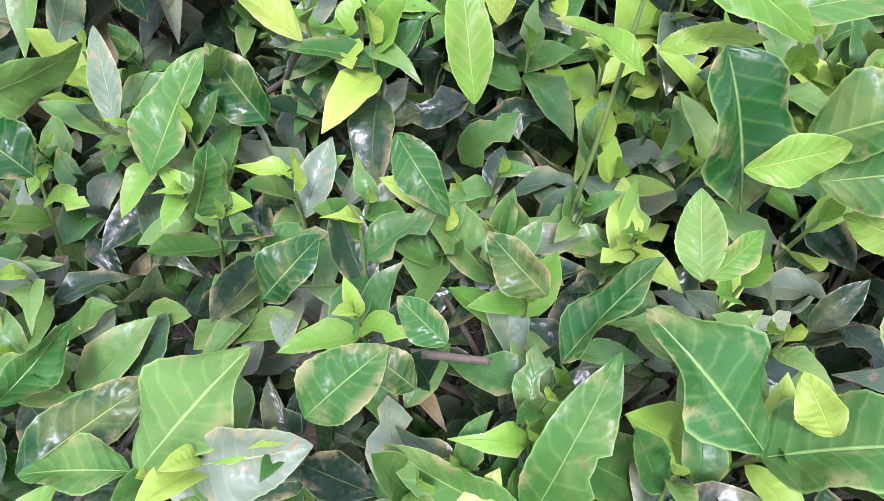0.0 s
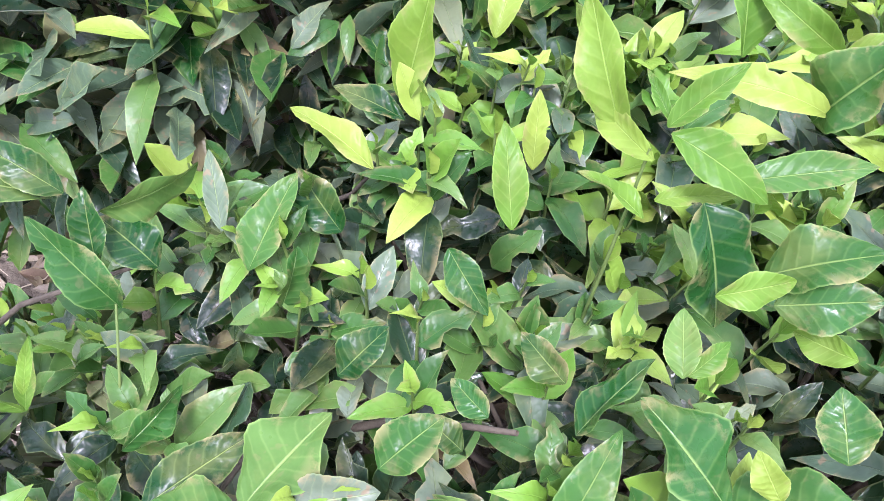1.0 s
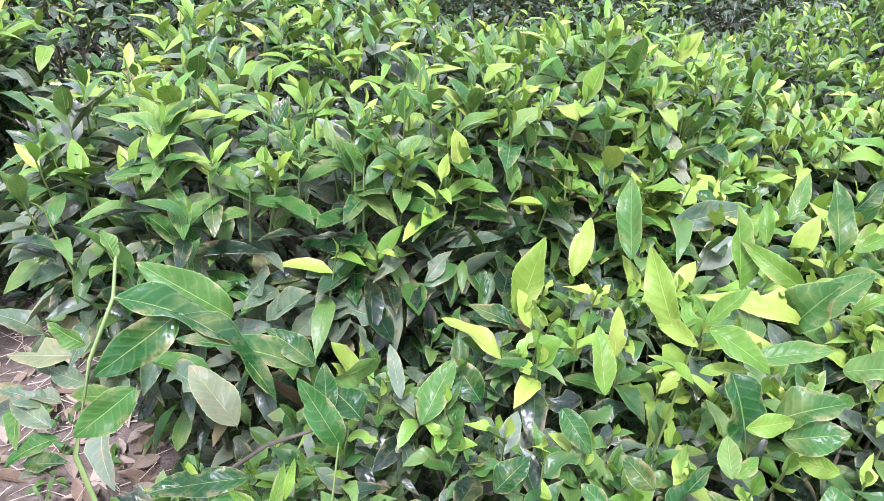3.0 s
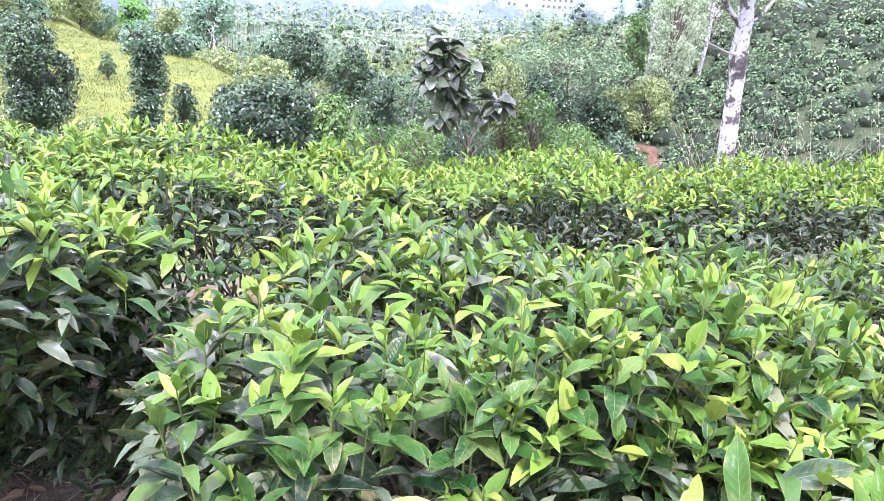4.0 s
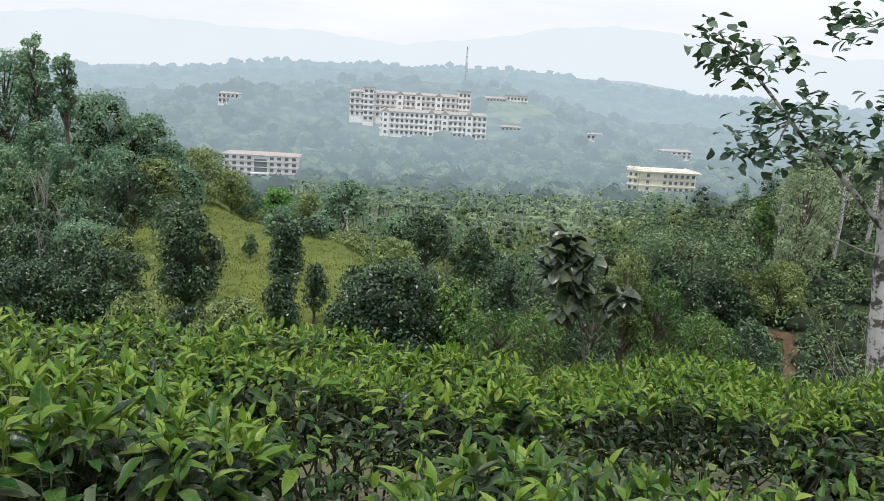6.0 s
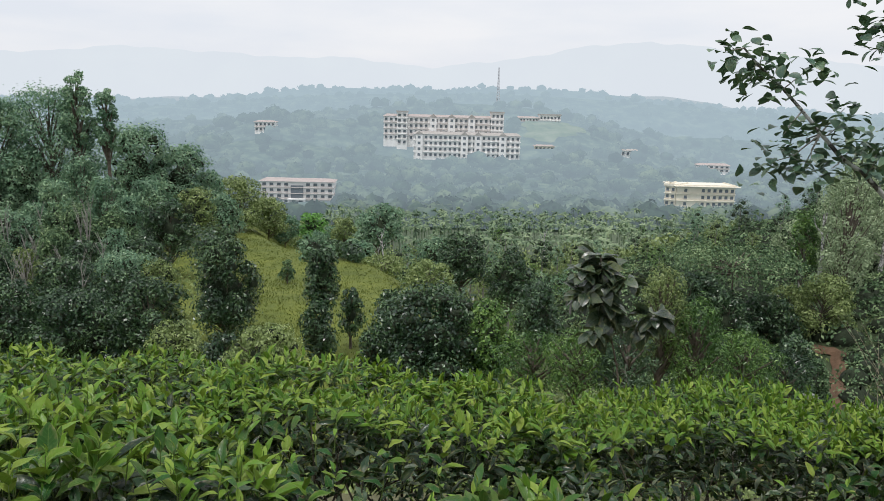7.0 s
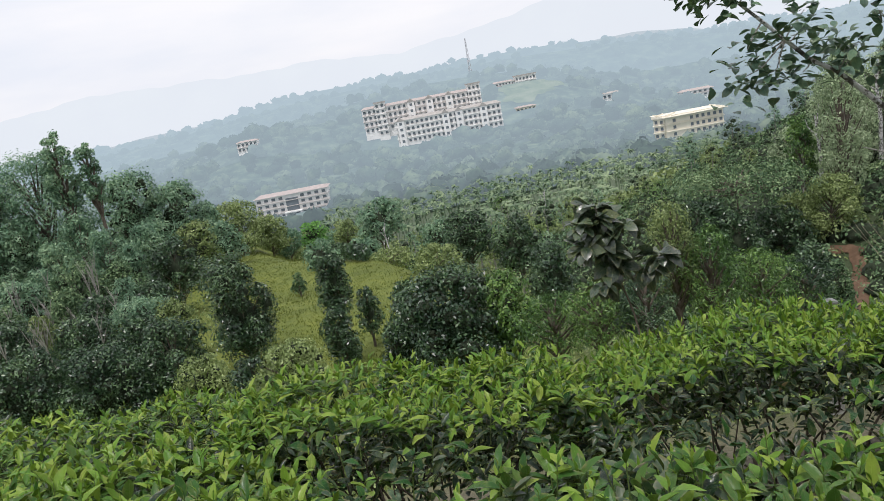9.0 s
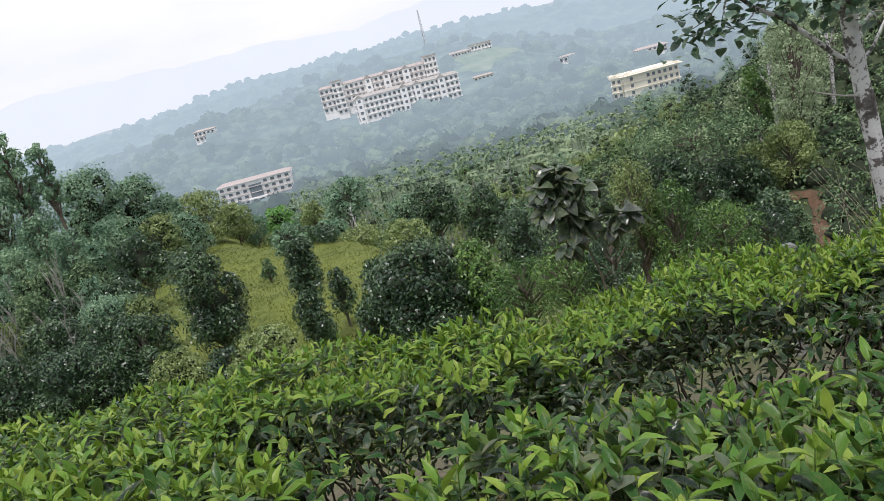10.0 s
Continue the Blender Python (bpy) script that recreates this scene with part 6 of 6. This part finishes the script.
def building(x0, x1, y, z0, z1, deep, storeys, bays, wall_mat, roof_mat, label, name="building", turn=0.0, skip=(), pitched=False, parent=None):
    """A block with floor slabs, windows sunk between them, and a roof."""
    w, h = x1 - x0, z1 - z0
    ob = thing(name, ((x0 + x1) / 2, y, z0), label, "building", "buildings of the far hill")
    ob.rotation_euler[2] = radians(turn)
    bm = bmesh.new()
    box(bm, -w / 2, 0, -2 if name == "house" else -5, w / 2, deep, h)
    part("wall", bm, wall_mat, ob)
    fh = h / storeys
    for s in range(storeys):
        bm = bmesh.new()
        box(bm, -w / 2 - 0.3, -0.9, s * fh + fh * 0.9, w / 2 + 0.3, deep + 0.3, s * fh + fh * 1.0)
        part("floor_slab", bm, BAND if s < storeys - 1 and roof_mat is ROOF_RED_HAZED else wall_mat, ob)
        for b in range(bays):
            if (s, b) in skip:
                continue
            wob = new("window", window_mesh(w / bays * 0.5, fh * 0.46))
            wob.parent = ob
            wob.location = (-w / 2 + (b + 0.5) * w / bays, 0, s * fh + fh * 0.47)
            sob = new("sill", sill_mesh(w / bays * 0.5))
            sob.parent, sob.location = wob, (0, 0, -fh * 0.25)
    bm = bmesh.new()
    if pitched:
        v = [bm.verts.new(p) for p in ((-w / 2 - 0.8, -1.2, h), (w / 2 + 0.8, -1.2, h), (w / 2 + 0.8, deep + 0.8, h), (-w / 2 - 0.8, deep + 0.8, h), (-w / 2 + 2, deep / 2, h + pitched), (w / 2 - 2, deep / 2, h + pitched))]
        for f in ((0, 1, 5, 4), (2, 3, 4, 5), (1, 2, 5), (3, 0, 4), (3, 2, 1, 0)):
            bm.faces.new([v[i] for i in f])
    else:
        box(bm, -w / 2 - 0.5, -1.1, h, w / 2 + 0.5, deep + 0.5, h + 0.35)
        for xx in (-w / 2 - 0.5, w / 2 + 0.2):
            box(bm, xx, -1.1, h + 0.35, xx + 0.3, deep + 0.5, h + 1.1)
        box(bm, -w / 2 - 0.2, -1.1, h + 0.35, w / 2 + 0.2, -0.8, h + 1.1)
    part("roof", bm, roof_mat, ob)
    return ob


hall = building(-83.1, -46.8, 376, -50.3, -38.7, 12, 4, 10, WHITE_WALL, ROOF_RED_HAZED, "white four-storey building with red roof and dark glass entrance", pitched=1.2, skip=[(s, b) for s in (1, 2, 3) for b in (4, 5)])
bm = bmesh.new()
box(bm, -3.1, -0.5, 3.4, 3.1, -0.05, 9.6)
part("glass_front", bm, HAZED_PANE, hall, "dark glass stair front")
bm = bmesh.new()
box(bm, -4.4, -3.5, 2.6, 4.4, -0.9, 3.2)
for xx in (-4.2, 3.7):
    box(bm, xx, -3.3, -2, xx + 0.5, -2.8, 2.6)
part("portico", bm, WHITE_WALL, hall)
rear = building(-33.8, 56.5, 575, -27.0, -9.2, 14, 4, 24, WHITE_WALL, ROOF_RED_HAZED, "long white four-storey block with many windows", pitched=1.6)
wing = building(-10.5, 67.2, 555, -38.0, -21.2, 13, 4, 22, WHITE_WALL, ROOF_GREY, "long white four-storey wing with many windows", pitched=1.9)
for block, spots_ in ((rear, (-8.0, 6.0, 21.0)), (wing, (-35.0, -2.0, 8.0, 26.0))):
    for gx_ in spots_:
        top_ = 17.8 if block is rear else 16.8
        bm = bmesh.new()
        v = [bm.verts.new(p) for p in ((gx_ - 3.2, -2.0, top_ - 0.3), (gx_ + 3.2, -2.0, top_ - 0.3), (gx_, -2.0, top_ + 2.4), (gx_ - 3.2, 6.5, top_ - 0.3), (gx_ + 3.2, 6.5, top_ - 0.3), (gx_, 6.5, top_ + 2.4))]
        for f in ((0, 1, 2), (5, 4, 3), (0, 2, 5, 3), (1, 4, 5, 2), (0, 3, 4, 1)):
            bm.faces.new([v[i] for i in f])
        part("gable", bm, ROOF_GREY, block)
        bm = bmesh.new()
        box(bm, gx_ - 2.6, -1.7, -4, gx_ + 2.6, -0.02, top_ - 0.3)
        part("bay", bm, WHITE_WALL, block)
        for s in range(4):
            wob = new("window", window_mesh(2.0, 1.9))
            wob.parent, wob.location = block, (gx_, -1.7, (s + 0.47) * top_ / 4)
building(-23.8, -16.0, 573, -30.0, -6.2, 13, 6, 2, WHITE_WALL, ROOF_GREY, "white stair tower of the long block", "tower")
building(47.0, 56.3, 573, -27.0, -5.2, 13, 5, 3, WHITE_WALL, ROOF_GREY, "white stair tower of the long block", "tower")
building(73.5, 92, 640, -14.8, -9.2, 9, 2, 7, WHITE_WALL, ROOF_RED_HAZED, "low white house with reddish roof on the hilltop", "house", pitched=1.2)
building(93, 110.6, 640, -14.5, -6.8, 9, 2, 6, WHITE_WALL, ROOF_GREY, "white two-storey house on the hilltop", "house")
building(80.9, 96.0, 576, -32.3, -28.9, 6, 1, 5, CREAM_WALL, ROOF_RED_HAZED, "small cream house below the lawn", "house", pitched=1.0)
hostel = building(130.4, 161.0, 390, -48.8, -38.1, 18, 3, 10, CREAM_WALL, CREAM_WALL, "cream three-storey building with flat overhanging roof", skip=[(s, b) for s in range(3) for b in (0, 2, 3)])
bm = bmesh.new()
box(bm, -17.2, -2.6, 10.75, 17.2, 19.5, 11.2, 0.1)
part("roof_overhang", bm, CREAM_WALL, hostel)
building(124.9, 130.8, 393, -48.9, -38.1, 15, 3, 2, CREAM_WALL, CREAM_WALL, "cream corner wing with flat roof", turn=-40)
building(-127.1, -112.1, 560, -22.5, -15.5, 9, 2, 5, WHITE_WALL, ROOF_RED_HAZED, "white two-storey house with pink bands", "house", pitched=1.0)
building(216.3, 241.5, 600, -47.6, -42.1, 9, 2, 6, WHITE_WALL, ROOF_RED_HAZED, "white house with reddish roof among trees", "house", pitched=1.4)
building(148.3, 162.3, 580, -35.3, -30.9, 8, 1, 4, WHITE_WALL, ROOF_GREY, "small pale house among trees", "house", pitched=1.0)
building(25.2, 27.3, 58, -12.6, -11.3, 2, 1, 2, WHITE_WALL, ROOF_GREY, "small pale shed in the woods", "shed", pitched=0.2)

STEEL = mottled("mast_steel", [(0.3, (0.42, 0.42, 0.43)), (0.7, (0.58, 0.58, 0.60))], 0.5, 0.5, 0.1, 0.01)
mast = thing("mast", (64.5, 720, 2.0), "slim lattice radio mast on the ridge", "mast")
legs = [[(a, b, 0), (a * 0.3, b * 0.3, 33)] for a, b in ((-1.4, -1.4), (1.4, -1.4), (0, 1.5))]
for k in range(3):
    V, F = tubes([legs[k]], [[0.22, 0.15]], 5)
    mesh_object("leg", V, F, STEEL, mast)
V, F = tubes([[np.array(legs[k][0]) * (1 - j / 12) + np.array(legs[k][1]) * j / 12, np.array(legs[(k + 1) % 3][0]) * (1 - (j + 1) / 12) + np.array(legs[(k + 1) % 3][1]) * (j + 1) / 12] for j in range(12) for k in range(3)], [[0.12, 0.12]] * 36, 4)
tagged(mesh_object("bracing", V, F, STEEL, mast), kind="stuff")

# ---- small things ----
CONCRETE = mottled("whitewashed_concrete", [(0.35, (0.16, 0.16, 0.15)), (0.6, (0.42, 0.42, 0.40))], 12.0, 0.9, 0.4, 0.004)
post = thing("boundary_post", (2.26, 4.6, float(ground_z(2.26, 4.6))), "short whitewashed boundary post behind the tea", "post")
h = 0.05 - post.location.z
bm = bmesh.new()
box(bm, -0.035, -0.035, -0.1, 0.035, 0.035, h - 0.03, 0.006)
part("shaft", bm, CONCRETE, post)
bm = bmesh.new()
box(bm, -0.039, -0.039, h - 0.028, 0.039, 0.039, h, 0.008)
part("cap", bm, CONCRETE, post)

# dry grass round the foot of the pale tree
r = np.random.RandomState(91)
n = 170
x, y = r.normal(3.25, 0.35, n), r.normal(4.4, 0.25, n)
p = np.stack([x, y, ground_z(x, y)], 1)
lean = r.normal(0, 0.32, (n, 2))
ln = r.uniform(0.5, 1.25, n)
paths = [[p[i], p[i] + np.array([lean[i, 0] * 0.4, lean[i, 1] * 0.4, 0.6]) * ln[i], p[i] + np.array([lean[i, 0], lean[i, 1], 1.0]) * ln[i]] for i in range(n)]
V, F = tubes(paths, [[0.0022, 0.0016, 0.0008]] * n, 3)
tagged(mesh_object("dry_grass", V, F, STRAW), "tall dry straw-coloured grass beside the pale tree", "grass", kind="stuff")

# pale bare trunks among the valley trees
for x, y, h in ((-5.1, 76, 4.6), (-8.2, 78, 3.6), (6.5, 88, 5.0), (-2.2, 83, 3.8), (14.5, 92, 5.2), (-2.7, 41.5, 2.6), (-1.0, 48, 2.4), (0.6, 33.5, 2.0), (18.6, 35, 4.2), (20.0, 35.5, 4.6), (19.6, 34, 4.4), (22.2, 36, 4.6), (24.5, 37, 4.6)):
    z = float(ground_z(x, y))
    ob = thing("bare_tree", (x, y, z), "slim pale bare tree trunk below the tea", "tree", "bare pale trunks")
    V, F = tubes([[(0, 0, -0.3), (0.1, 0, h * 0.5), (0.0, 0.1, h)]], [[0.027 * h, 0.02 * h, 0.008 * h]], 7)
    mesh_object("trunk", V, F, BARK_PALE, ob, smooth=True)
    V, F = tubes([[(0.05, 0, h * f), (0.07 * h * d, 0.2, h * (f + 0.12)), (0.1 * h * d, 0.2, h * (f + 0.22))] for f, d in ((0.6, 1), (0.75, -1), (0.9, 0.7))], [[0.01 * h, 0.006 * h, 0.003 * h]] * 3, 5)
    mesh_object("limb", V, F, BARK_PALE, ob, smooth=True)

# a clipped hedge across the meadow
x = np.linspace(-5.9, -3.75, 24)
y = np.interp(x, [-5.9, -3.75], [42.6, 38.6])
c = np.repeat(np.column_stack([x, y, ground_z(x, y) + 0.5]), 90, 0)
u = r.normal(0, 1, (len(c), 3))
u /= np.linalg.norm(u, axis=1, keepdims=True)
V, F, U, _ = spread([KITE], np.zeros(len(c), int), facing(r, u), r.uniform(0.10, 0.2, len(c)), c + u * [0.35, 0.35, 0.42])
hedge = thing("hedge", (0, 0, 0), "low dark hedge across the meadow", "hedge")
tagged(mesh_object("foliage", V, F, CROWN["dark"], hedge), kind="stuff")
